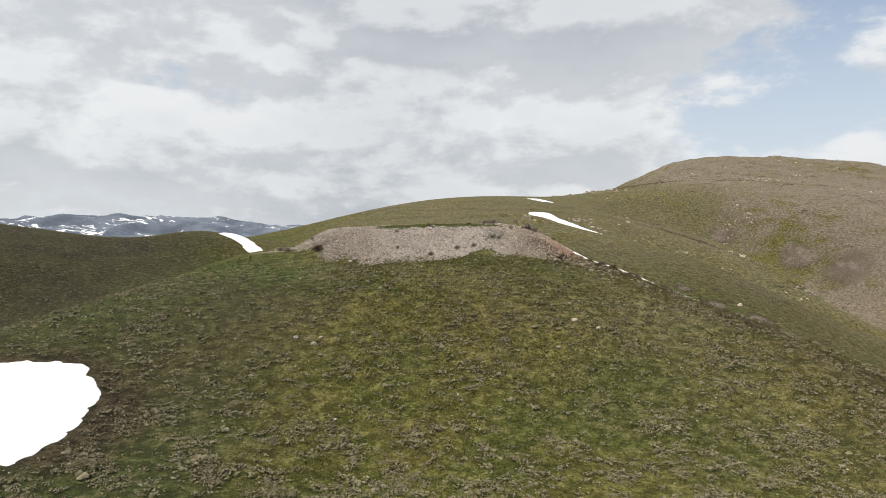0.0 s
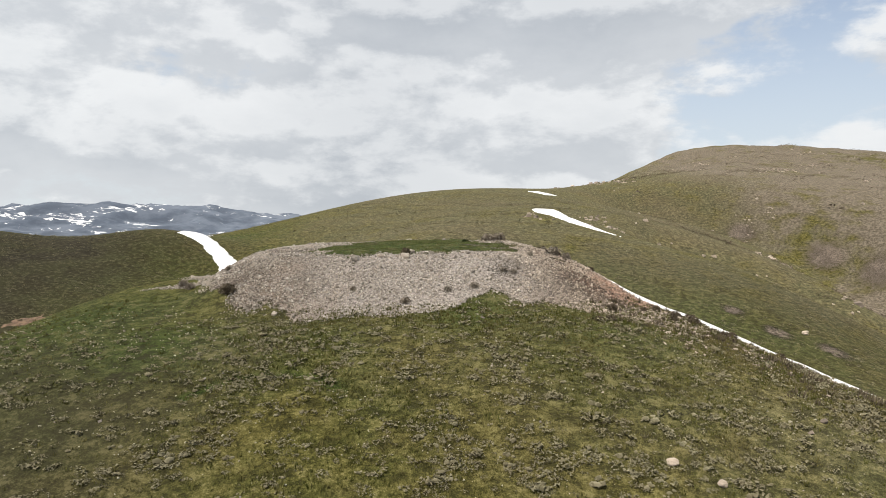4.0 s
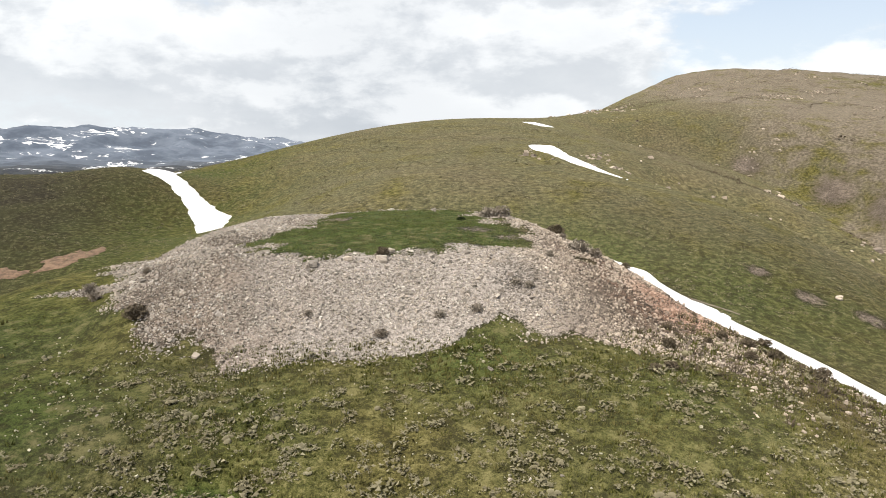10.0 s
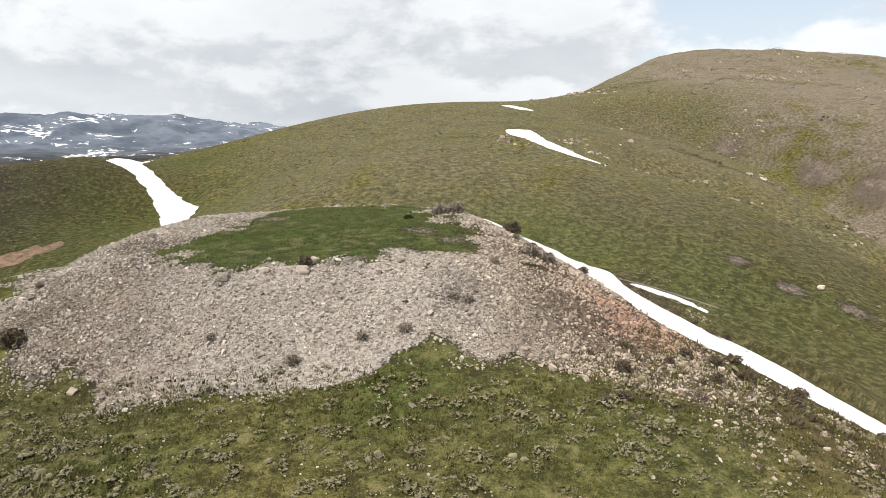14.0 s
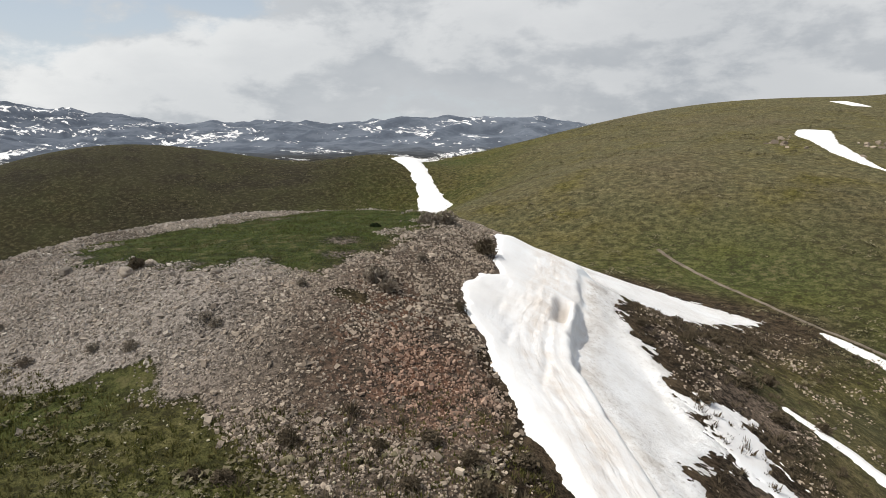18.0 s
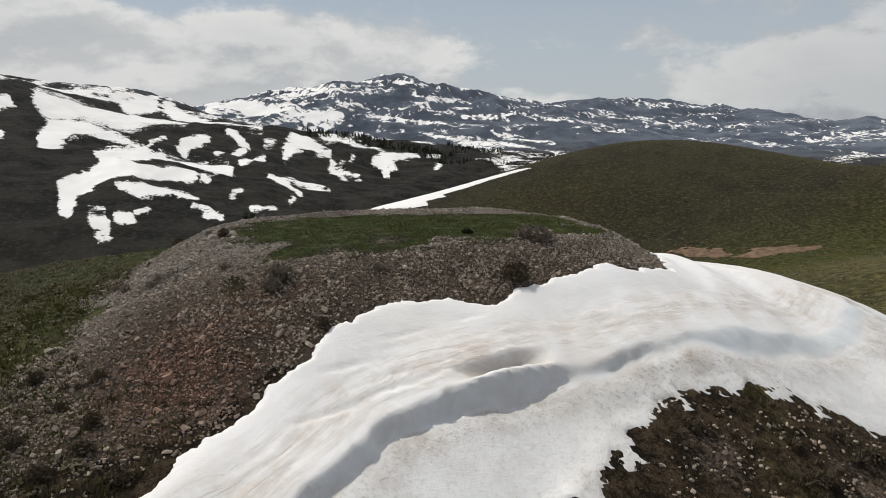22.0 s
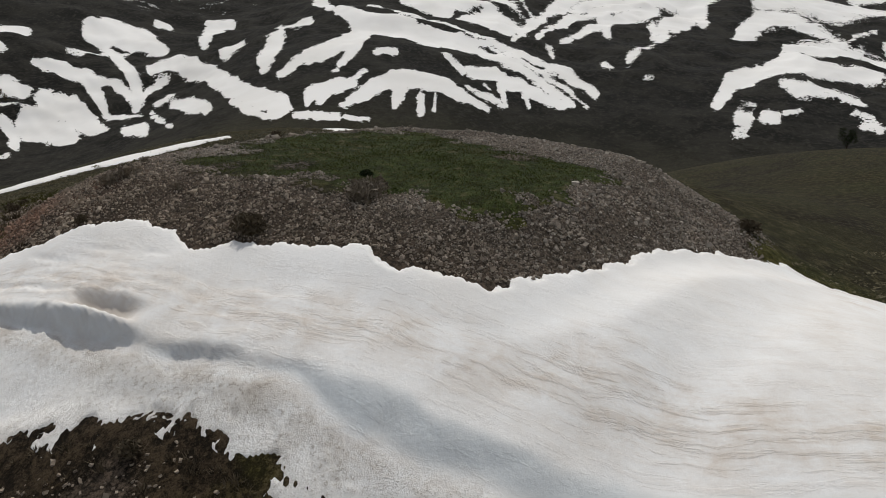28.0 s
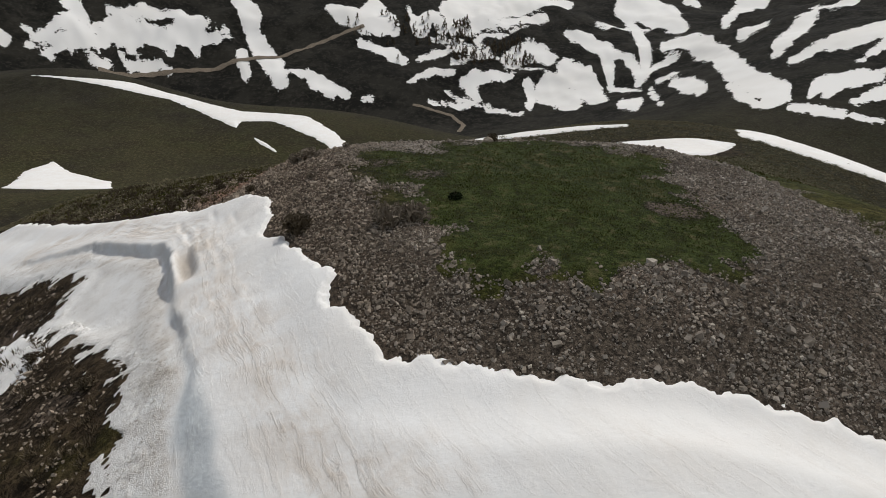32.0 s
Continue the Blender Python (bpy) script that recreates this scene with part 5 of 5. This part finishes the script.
def build_cairn():
    cairn_thing = tagged(new("stone_cairn"), "low flat-topped burial cairn of loose pale limestone rubble", "cairn")
    rng = np.random.RandomState(5)
    x, y = rubble_places(rng, 270000, (-24, 24, -22, 22), 0.6)
    size = np.exp(rng.normal(-2.62, 0.46, len(x))) * (1 + 0.3 * fbm(x, y, 5, 2))
    size = np.clip(size, 0.045, 0.36)
    stay = rng.uniform(0, 1, len(x)) < 0.30 + 0.70 * ramp(-0.25, 0.25, fbm(x + 9, y, 3.6, 4, 0.6))
    x, y, size = x[stay], y[stay], size[stay]
    z = height(x, y) + size * rng.uniform(0.0, 0.25, len(x))
    v, f = scatter(CHIPS, BOX_F, np.stack([x, y, z], -1), size, spins(rng, len(x), 0.8), rng.randint(0, len(CHIPS), len(x)))
    tagged(part("rubble", mesh_of("rubble", v, f, STONE, False), cairn_thing, "loose broken limestone rubble"), kind="stuff")
    # Larger stones on the south-eastern skirt and along the rim, each one its own.
    shared = [mesh_of("stone", s, ICO_F, STONE, False) for s in STONES[:12]]
    x, y = rubble_places(rng, 2600, (0, 21, -19, 3), 0.9)
    big = 0
    for px, py in zip(x, y):
        if big >= 296:
            break
        if polygon_distance(np.array([px]), np.array([py]), FIELD)[0] < 0.2:
            continue
        big += 1
        k = float(np.clip(np.exp(rng.normal(-1.6, 0.3)), 0.14, 0.42))
        ob = part("stone", shared[big % 12], cairn_thing)
        ob.matrix_basis = pose(px, py, float(height(np.array([px]), np.array([py]))[0]) + 0.09 * k, rng.uniform(-25, 25), rng.uniform(-25, 25), rng.uniform(0, 360)) @ Matrix.Scale(k, 4)


build_cairn()

# Boulders that stand out on the rim and the slopes: x, y, length.
BOULDERS = [(-4.6, -10.4, 0.9), (-1.0, -9.9, 1.0), (-2.8, -9.9, 0.7), (-0.6, -8.8, 0.8), (3.6, -8.9, 0.6), (55.9, 43.5, 1.4), (11.5, -32, 0.7), (13.2, -33, 0.6), (9.6, -36, 0.5), (-9, -36, 0.7), (-10.5, -35.2, 0.6), (-8.2, -37.4, 0.5), (-8.6, -35.1, 0.45), (20, -28, 0.5)]


def build_boulders():
    rng = np.random.RandomState(23)
    for px, py, k in BOULDERS:
        bm = bmesh.new()
        bmesh.ops.create_icosphere(bm, subdivisions=3, radius=0.5)
        off = rng.uniform(0, 50, 3)
        for v in bm.verts:
            q = noise.noise(v.co * 2.2 + Vector(off)) * 0.45 + noise.noise(v.co * 6 + Vector(off)) * 0.14
            v.co = Vector((v.co.x * (1 + q), v.co.y * 0.8 * (1 + q), v.co.z * 0.62 * (1 + q)))
        me = bpy.data.meshes.new("boulder")
        bm.to_mesh(me)
        bm.free()
        me.materials.append(STONE)
        ob = tagged(new("boulder", me), "weathered pale limestone boulder half sunk in the ground", "boulder", "boulders on the slope")
        ob.matrix_basis = pose(px, py, float(height(np.array([px]), np.array([py]))[0]) + 0.12 * k, 0, 0, rng.uniform(0, 360)) @ Matrix.Scale(k * 0.75, 4)


build_boulders()


# ---- plants ----
def blade_tuft(rng, blades, spread, tall, wide, droop=0.5):
    """A tuft of narrow bent blades, three corners and a tip each: arrays of verts and triangles."""
    v, f = [], []
    for n in range(blades):
        a, lean = rng.uniform(0, 6.283), rng.uniform(0.1, 1.0)
        bx, by = spread * 0.45 * rng.uniform(0, 1) * math.cos(a), spread * 0.45 * rng.uniform(0, 1) * math.sin(a)
        h = tall * rng.uniform(0.6, 1.15) * (1 - droop * lean * lean)
        tx, ty = bx + math.cos(a) * spread * 0.5 * lean, by + math.sin(a) * spread * 0.5 * lean
        w = wide * rng.uniform(0.7, 1.3)
        px, py = -math.sin(a + rng.uniform(-0.8, 0.8)) * w, math.cos(a + rng.uniform(-0.8, 0.8)) * w
        base = len(v)
        v += [(bx - px, by - py, -0.04), (bx + px, by + py, -0.04), (tx, ty, h)]
        f.append((base, base + 1, base + 2))
    return np.array(v), np.array(f)


def leafy_mat(rng, leaves=24):
    """A low ragged mat: small tilted leaf plates heaped into an uneven clump."""
    v, f = [], []
    stretch, a0 = rng.uniform(1.0, 1.9), rng.uniform(0, 6.283)
    for n in range(leaves):
        a, r = rng.uniform(0, 6.283), 0.5 * math.sqrt(rng.uniform(0, 1))
        u, w = r * math.cos(a) * stretch, r * math.sin(a)
        c = np.array((u * math.cos(a0) - w * math.sin(a0), u * math.sin(a0) + w * math.cos(a0), 0.07 + 0.22 * (1 - 3 * r * r) * rng.uniform(0.5, 1.1)))
        q = rng.uniform(0, 6.283)
        for k in range(3):
            s = rng.uniform(0.07, 0.17)
            v.append(c + np.array((math.cos(q + k * 2.1) * s, math.sin(q + k * 2.1) * s, rng.normal(0, 0.07))))
        f.append((3 * n, 3 * n + 1, 3 * n + 2))
    return np.array(v), np.array(f)


def cushion(rng):
    """A spreading cushion plant: overlapping low domes with small leaf plates standing off them."""
    v, f = [], []
    stretch, a0 = rng.uniform(1.2, 2.1), rng.uniform(0, 6.283)
    caps = [q for q in ICO_F if ICO_V[q, 2].mean() > -0.45]
    for n in range(4):
        a, r = rng.uniform(0, 6.283), 0.34 * math.sqrt(rng.uniform(0, 1))
        u, w = r * math.cos(a) * stretch, r * math.sin(a)
        c = np.array((u * math.cos(a0) - w * math.sin(a0), u * math.sin(a0) + w * math.cos(a0), rng.uniform(0.0, 0.06)))
        dome = ICO_V * rng.uniform(0.72, 1.25, (12, 1)) * np.array((1.0, 1.0, rng.uniform(0.5, 0.85))) * rng.uniform(0.15, 0.27) + c
        f += [tuple(q + len(v)) for q in caps]
        v += list(dome)
    for n in range(18):
        c = v[rng.randint(0, 48)] + rng.normal(0, 0.03, 3)
        f.append((len(v), len(v) + 1, len(v) + 2))
        v += [c + rng.normal(0, 0.05, 3) for k in range(3)]
    return np.array(v), np.array(f)


_mats = [leafy_mat(_rng) for _ in range(18)]
MAT_V, MAT_F = np.array([q[0] for q in _mats]), _mats[0][1]


def tuft_set(blades, spread, tall, wide, droop=0.5, n=10):
    made = [blade_tuft(_rng, blades, spread, tall, wide, droop) for _ in range(n)]
    return np.array([m[0] for m in made]), made[0][1]


_cushions = [cushion(_rng) for _ in range(16)]
CUSHION_V, CUSHION_F = np.array([q[0] for q in _cushions]), _cushions[0][1]
SPIKY_V, SPIKY_F = tuft_set(26, 1.0, 0.52, 0.055, 0.45)
GRASS_V, GRASS_F = tuft_set(7, 1.1, 0.72, 0.085, 0.35)


def open_ground(x, y, scree_gap=0.0):
    """True where turf lies: off the snow and off the rubble."""
    d = outside_platform(x, y)
    ok = (d > 5.6 + scree_gap) | (polygon_distance(x, y, MEADOW) < -0.2)
    for ob_outline in (FIELD,):
        ok &= polygon_distance(x, y, ob_outline) > 0.6
    return ok & (polygon_distance(x, y, [(-44, -47), (-36, -40), (-24, -40.3), (-21, -44), (-20.8, -49), (-21.5, -53), (-30, -57), (-41, -54)]) > 0.5)


def plant_cover():
    rng = np.random.RandomState(77)

    def strew(name, label, shapes, faces, mat, n, box, size, keep, tilt=0.12, lift=0.0, smooth=False):
        x, y = rng.uniform(box[0], box[1], n), rng.uniform(box[2], box[3], n)
        ok = open_ground(x, y) & (keep(x, y) > rng.uniform(0, 1, n))
        x, y = x[ok], y[ok]
        s = size * np.exp(rng.normal(0, 0.3, len(x)))
        z = height(x, y) + lift * s
        v, f = scatter(shapes, faces, np.stack([x, y, z], -1), s, spins(rng, len(x), tilt), rng.randint(0, len(shapes), len(x)))
        return tagged(new(name, mesh_of(name, v, f, mat, smooth)), label, "plants", kind="stuff")

    clump = lambda x, y: (0.05 + 0.95 * ramp(-0.06, 0.28, fbm(x, y, 3.4, 4, 0.62))) * (0.2 + 0.8 * ramp(-15, -21, y)) * (1 - 0.85 * np.exp(-((x + 18) ** 2 + (y + 20) ** 2) / 120)) * (0.45 + 0.55 * ramp(-0.25, 0.2, fbm(x + 11, y, 14, 2)))
    scattered = lambda x, y: np.maximum(clump(x, y), 0.22 * ramp(-14, -24, y) * ramp(-0.3, 0.1, fbm(x + 5, y, 1.6, 3)))
    strew("cushion_plants", "spreading grey-green cushion plants dotted over the slope", CUSHION_V, CUSHION_F, CUSHION, 16000, (-62, 62, -84, -13), 0.40, clump, 0.08, 0.0, True)
    strew("leafy_mats", "low ragged leafy mats between the cushion plants", MAT_V, MAT_F, CUSHION, 74000, (-62, 62, -84, -13), 0.40, scattered, 0.12)
    strew("tussocks", "spiky dry tussocks between the cushion plants", SPIKY_V[:, :42], SPIKY_F[:14], CUSHION, 22000, (-62, 62, -82, -13), 0.26, clump)
    strew("short_grass", "short green grass on the slope", GRASS_V, GRASS_F, BLADE, 115000, (-44, 44, -60, -10), 0.19, lambda x, y: (0.3 + 0.7 * ramp(-0.2, 0.25, fbm(x + 40, y, 7, 3))) * ramp(62, 30, np.hypot(x, y + 12)) * (1 - 0.85 * ramp(-4, -14, x)))
    strew("meadow_grass", "short bright grass on the flat top of the cairn", GRASS_V, GRASS_F, MEADOW_BLADE, 30000, (-12, 12, -12, 15), 0.10, lambda x, y: ramp(0.8, -1.2, polygon_distance(x, y, MEADOW) + 1.2 * fbm(x, y, 3, 3)) * (0.3 + 0.7 * ramp(-0.2, 0.2, fbm(x, y, 2.5, 3))))
    strew("heath", "low brown heath beside the melting snow", SPIKY_V, SPIKY_F, TWIG, 9000, (10, 48, -32, 36), 0.42, lambda x, y: ramp(12, 4, polygon_distance(x, y, FIELD)) * (0.25 + 0.75 * ramp(-0.15, 0.3, fbm(x, y, 5, 3))))
    strew("hill_scrub", "low dark scrub dotted over the dry eastern hill", MAT_V[:, :24], MAT_F[:8], TWIG, 16000, (70, 330, 60, 430), 1.2, lambda x, y: 0.05 + 0.95 * ramp(0.0, 0.35, fbm(x, y, 22, 4, 0.65)))
    strew("hill_tufts", "scattered grey-green tufts on the northern hillside", MAT_V[:, :36], MAT_F[:12], CUSHION, 24000, (-110, 95, 20, 190), 0.6, lambda x, y: 0.2 + 0.8 * ramp(-0.1, 0.3, fbm(x, y, 16, 3)))


plant_cover()


def stray_stones():
    """Loose stones on the brown ground below the snow and on the open slopes."""
    rng = np.random.RandomState(61)
    x, y = np.concatenate([rng.uniform(14, 40, 19000), rng.uniform(-60, 60, 5000)]), np.concatenate([rng.uniform(-22, 34, 19000), rng.uniform(-70, -16, 5000)])
    keep = ramp(-0.1, 0.35, fbm(x, y, 4.0, 4, 0.6)) * np.where(np.arange(len(x)) < 19000, ramp(16, 8, polygon_distance(x, y, FIELD)), 0.35)
    ok = (rng.uniform(0, 1, len(x)) < keep) & open_ground(x, y)
    x, y = x[ok], y[ok]
    s = np.clip(np.exp(rng.normal(-2.25, 0.4, len(x))), 0.06, 0.4)
    v, f = scatter(CHIPS, BOX_F, np.stack([x, y, height(x, y) + 0.06 * s], -1), s, spins(rng, len(x), 0.4), rng.randint(0, len(CHIPS), len(x)))
    tagged(new("loose_stones", mesh_of("loose_stones", v, f, STONE, False)), "loose pale stones strewn over the brown slope", "stones", kind="stuff")
    # Small pale chips lying in the turf.
    x, y = rng.uniform(-42, 42, 20000), rng.uniform(-56, -13, 20000)
    ok = (rng.uniform(0, 1, len(x)) < 0.12 + 0.5 * ramp(-0.1, 0.3, fbm(x - 20, y, 6.0, 4, 0.6)) * ramp(-40, -22, y)) & open_ground(x, y)
    x, y = x[ok], y[ok]
    s = np.clip(np.exp(rng.normal(-2.75, 0.3, len(x))), 0.04, 0.14)
    v, f = scatter(CHIPS, BOX_F, np.stack([x, y, height(x, y) + 0.10 * s + 0.02], -1), s, spins(rng, len(x), 0.4), rng.randint(0, len(CHIPS), len(x)))
    tagged(new("stone_chips", mesh_of("stone_chips", v, f, PALE_CHIP, False)), "small pale stone chips lying in the turf", "stones", kind="stuff")
    # Weathered outcrops far up the northern and eastern hills.
    x, y = rng.uniform(20, 330, 22000), rng.uniform(60, 420, 22000)
    spots = ramp(0.20, 0.42, fbm(x + 70, y, 42, 4, 0.6)) * ramp(0, 0.3, fbm(x, y, 9, 3))
    ok = rng.uniform(0, 1, len(x)) < spots
    x, y = x[ok], y[ok]
    s = np.clip(np.exp(rng.normal(-0.1, 0.4, len(x))), 0.3, 2.0)
    v, f = scatter(CHIPS, BOX_F, np.stack([x, y, height(x, y)], -1), s, spins(rng, len(x), 0.3), rng.randint(0, len(CHIPS), len(x)))
    tagged(new("rock_outcrops", mesh_of("rock_outcrops", v, f, STONE, False)), "pale weathered rock outcrops on the grassy hills", "rocks", kind="stuff")


stray_stones()


def twig_mesh(name, rng, n, wide, tall, mat, thick=0.012):
    """Many thin bent twigs that rise from one root."""
    v, f = [], []
    for k in range(n):
        a, lean = rng.uniform(0, 6.283), rng.uniform(0.05, 1.0) ** 0.7
        r0, r1 = 0.22 * wide * rng.uniform(0, 1), 0.5 * wide * lean
        h = tall * (1.05 - 0.55 * lean * lean) * rng.uniform(0.55, 1.1)
        pts3 = [(r0 * math.cos(a), r0 * math.sin(a), -0.05), ((r0 + 0.45 * (r1 - r0)) * math.cos(a + 0.2), (r0 + 0.45 * (r1 - r0)) * math.sin(a + 0.2), h * 0.6), (r1 * math.cos(a + rng.uniform(-0.3, 0.3)), r1 * math.sin(a + rng.uniform(-0.3, 0.3)), h)]
        side = np.array((-math.sin(a), math.cos(a), 0.3)) * thick
        base = len(v)
        for q, w in zip(pts3, (1.6, 1.1, 0.25)):
            v += [np.array(q) - side * w, np.array(q) + side * w]
        f += [(base, base + 1, base + 3, base + 2), (base + 2, base + 3, base + 5, base + 4)]
    return mesh_of(name, v, f, mat, False)


def leaf_mesh(name, rng, n, wide, tall, mat, size=0.05):
    v, f = [], []
    for k in range(n):
        a, up = rng.uniform(0, 6.283), rng.uniform(0.05, 1.0)
        r = 0.5 * wide * math.sqrt(max(0.0, 1 - (up * 0.9) ** 2)) * rng.uniform(0.55, 1.05)
        c = np.array((r * math.cos(a), r * math.sin(a), up * tall))
        d1, d2 = rng.normal(0, size, 3), rng.normal(0, size, 3)
        base = len(v)
        v += [c - d1, c + d2, c + d1]
        f.append((base, base + 1, base + 2))
    return mesh_of(name, v, f, mat, False)


def shrub(wide, tall, mat, label, seed, leafy=0.5):
    rng = np.random.RandomState(seed)
    thing = tagged(new("shrub"), label, "shrub", "shrubs round the cairn")
    part("brushwood", twig_mesh("brushwood", rng, 230, wide, tall, mat), thing)
    part("foliage", leaf_mesh("foliage", rng, int(420 * leafy) + 40, wide, tall, mat), thing)
    return thing


DARK_LABEL, PALE_LABEL = "leafless dark brown thorny shrub standing in the rubble", "dry pale straw-coloured shrub on the stony rim"
# x, y, width, height, turn
DARK_SHRUBS = [(10.8, 4.3, 1.5, 0.75), (7.5, 14.4, 1.3, 0.6), (12.8, -15.6, 1.25, 0.75), (16.4, -12.9, 1.2, 0.7), (17.8, -12.9, 1.4, 0.7), (16.9, -15.2, 1.2, 0.6), (19.2, -11.6, 1.6, 0.7), (12.2, -17.8, 1.2, 0.5), (11.4, -18.1, 1.0, 0.5),
               (18.7, -14.0, 1.5, 0.8), (21.4, -13.6, 1.4, 0.7), (20.2, -15.4, 1.3, 0.6), (23.4, -16.4, 1.2, 0.6), (15.2, -14.2, 0.9, 0.5), (18.8, 8.8, 0.9, 0.4), (19.6, 16.8, 1.0, 0.45), (22.3, 18.6, 1.2, 0.5)]
DARK_SHRUBS_EAST = [(24.5, 10.2, 1.2, 0.5), (26.3, 7.4, 1.1, 0.5), (23.0, 3.0, 1.0, 0.45), (25.6, 13.5, 1.2, 0.5), (21.0, 13.0, 1.0, 0.45), (-1.0, -9.3, 0.8, 0.5), (19.4, -8.9, 0.7, 0.4), (13.6, -4.8, 0.6, 0.35), (-13.0, -13.1, 1.3, 0.6), (14.6, 27.0, 0.5, 0.2), (28.5, 9.7, 1.1, 0.5), (24.0, 21.0, 1.1, 0.5), (-11.5, 17.5, 1.4, 0.6)]
PALE_SHRUBS = [(6.0, 6.7, 1.5, 0.75), (7.1, 7.1, 1.6, 0.8), (6.5, 6.4, 1.2, 0.6), (10.4, -6.4, 1.5, 0.6), (11.2, -6.8, 1.0, 0.5), (-18.8, -5.8, 1.0, 0.5), (-17.4, -8.1, 0.9, 0.5), (10.2, -2.0, 0.7, 0.3), (8.2, -8.8, 0.6, 0.3), (-14.7, -7.3, 0.6, 0.35), (6.7, -12.2, 0.6, 0.3),
               (3.9, -13.9, 0.7, 0.35), (-0.7, -15.2, 0.8, 0.35), (2.1, -14.2, 0.6, 0.3), (6.0, -12.0, 0.7, 0.3), (-4.3, -13.9, 0.5, 0.3)]


def build_shrubs():
    rng = np.random.RandomState(41)
    for rows, mat, label, leafy in ((DARK_SHRUBS + DARK_SHRUBS_EAST, TWIG, DARK_LABEL, 0.7), (PALE_SHRUBS, STRAW, PALE_LABEL, 0.35)):
        kinds = [shrub(1.0, 0.5, mat, label, 100 + k, leafy) for k in range(4)]
        rows = [q for q in rows if polygon_distance(np.array([q[0]]), np.array([q[1]]), FIELD)[0] > 0.1]
        for n, (px, py, wide, tall) in enumerate(rows):
            if py < -8 and px > 10:
                wide, tall = 0.6 * wide, 0.55 * tall
            ob = kinds[n] if n < 4 else copy_thing(kinds[n % 4], Matrix())
            ob.matrix_basis = pose(px, py, float(height(np.array([px]), np.array([py]))[0]), 0, 0, rng.uniform(0, 360)) @ Matrix.Diagonal((wide, wide, tall * 2, 1))
    green = tagged(new("evergreen_shrub"), "small round dark evergreen shrub on the flat grassy top", "shrub")
    part("brushwood", twig_mesh("brushwood", rng, 60, 0.8, 0.35, TWIG), green)
    part("foliage", leaf_mesh("foliage", rng, 900, 0.85, 0.27, GREEN_LEAF, 0.035), green)
    green.matrix_basis = pose(3.8, 4.0, float(height(np.array([3.8]), np.array([4.0]))[0])) @ Matrix.Scale(0.8, 4)


build_shrubs()


def lone_tree(px, py, tall):
    rng = np.random.RandomState(9)
    thing = tagged(new("tree"), "lone dark bushy tree in the green hollow", "tree")
    bm = bmesh.new()
    bmesh.ops.create_cone(bm, segments=10, radius1=tall * 0.05, radius2=tall * 0.02, depth=tall * 0.6, matrix=Matrix.Translation((0, 0, tall * 0.28)))
    for k in range(7):
        a = k * 2.4
        m = pose(math.cos(a) * tall * 0.1, math.sin(a) * tall * 0.1, tall * (0.35 + 0.05 * k), 0, 38, math.degrees(a))
        bmesh.ops.create_cone(bm, segments=6, radius1=tall * 0.018, radius2=tall * 0.006, depth=tall * 0.35, matrix=m)
    me = bpy.data.meshes.new("trunk")
    bm.to_mesh(me)
    bm.free()
    me.materials.append(BARK)
    part("trunk", me, thing)
    v, f = [], []
    for k in range(2600):
        lump = rng.randint(0, 9)
        c = np.array((math.cos(lump * 2.2) * 0.26, math.sin(lump * 2.2) * 0.26, 0.42 + 0.055 * lump)) * tall
        d = rng.normal(0, 1, 3)
        q = c + d / np.linalg.norm(d) * tall * 0.19 * rng.uniform(0.5, 1.0)
        d1, d2 = rng.normal(0, 0.1, 3), rng.normal(0, 0.1, 3)
        v += [q - d1, q + d2, q + d1]
        f.append((3 * k, 3 * k + 1, 3 * k + 2))
    part("crown", mesh_of("crown", v, f, GREEN_LEAF, False), thing)
    thing.matrix_basis = pose(px, py, float(height(np.array([px]), np.array([py]))[0]) - 0.1)


lone_tree(-206.0, -12.0, 6.5)


def far_trees(name, label, n, box, keep, tall, mat, slim):
    """Far trees, each a small ragged cone of leaf clumps."""
    rng = np.random.RandomState(31)
    x, y = rng.uniform(box[0], box[1], n), rng.uniform(box[2], box[3], n)
    ok = keep(x, y) > rng.uniform(0, 1, n)
    x, y = x[ok], y[ok]
    v0, f0 = [], []
    for k in range(40):
        up = rng.uniform(0.05, 1)
        r = slim * (1.05 - up) * rng.uniform(0.5, 1)
        a = rng.uniform(0, 6.283)
        c = np.array((r * math.cos(a), r * math.sin(a), up))
        d1, d2 = rng.normal(0, 0.09, 3), rng.normal(0, 0.09, 3)
        v0 += [c - d1, c + d2, c + d1]
        f0.append((3 * k, 3 * k + 1, 3 * k + 2))
    s = tall * rng.uniform(0.6, 1.2, len(x))
    v, f = scatter(np.array([v0]), np.array(f0), np.stack([x, y, height(x, y)], -1), s, spins(rng, len(x), 0.02), np.zeros(len(x), int))
    tagged(new(name, mesh_of(name, v, f, mat, False)), label, "woods", kind="stuff")


far_trees("conifer_wood", "dark conifer wood on a far snowy ridge", 2600, (-1500, -1000, 60, 420), lambda x, y: ramp(0.1, 0.35, fbm(x, y, 160, 3)), 6.5, GREEN_LEAF, 0.25)
far_trees("valley_trees", "bare grey trees in the far valley", 520, (-150, -10, -570, -490), lambda x, y: ramp(-0.1, 0.3, fbm(x, y, 40, 3)), 5.0, TWIG, 0.3)
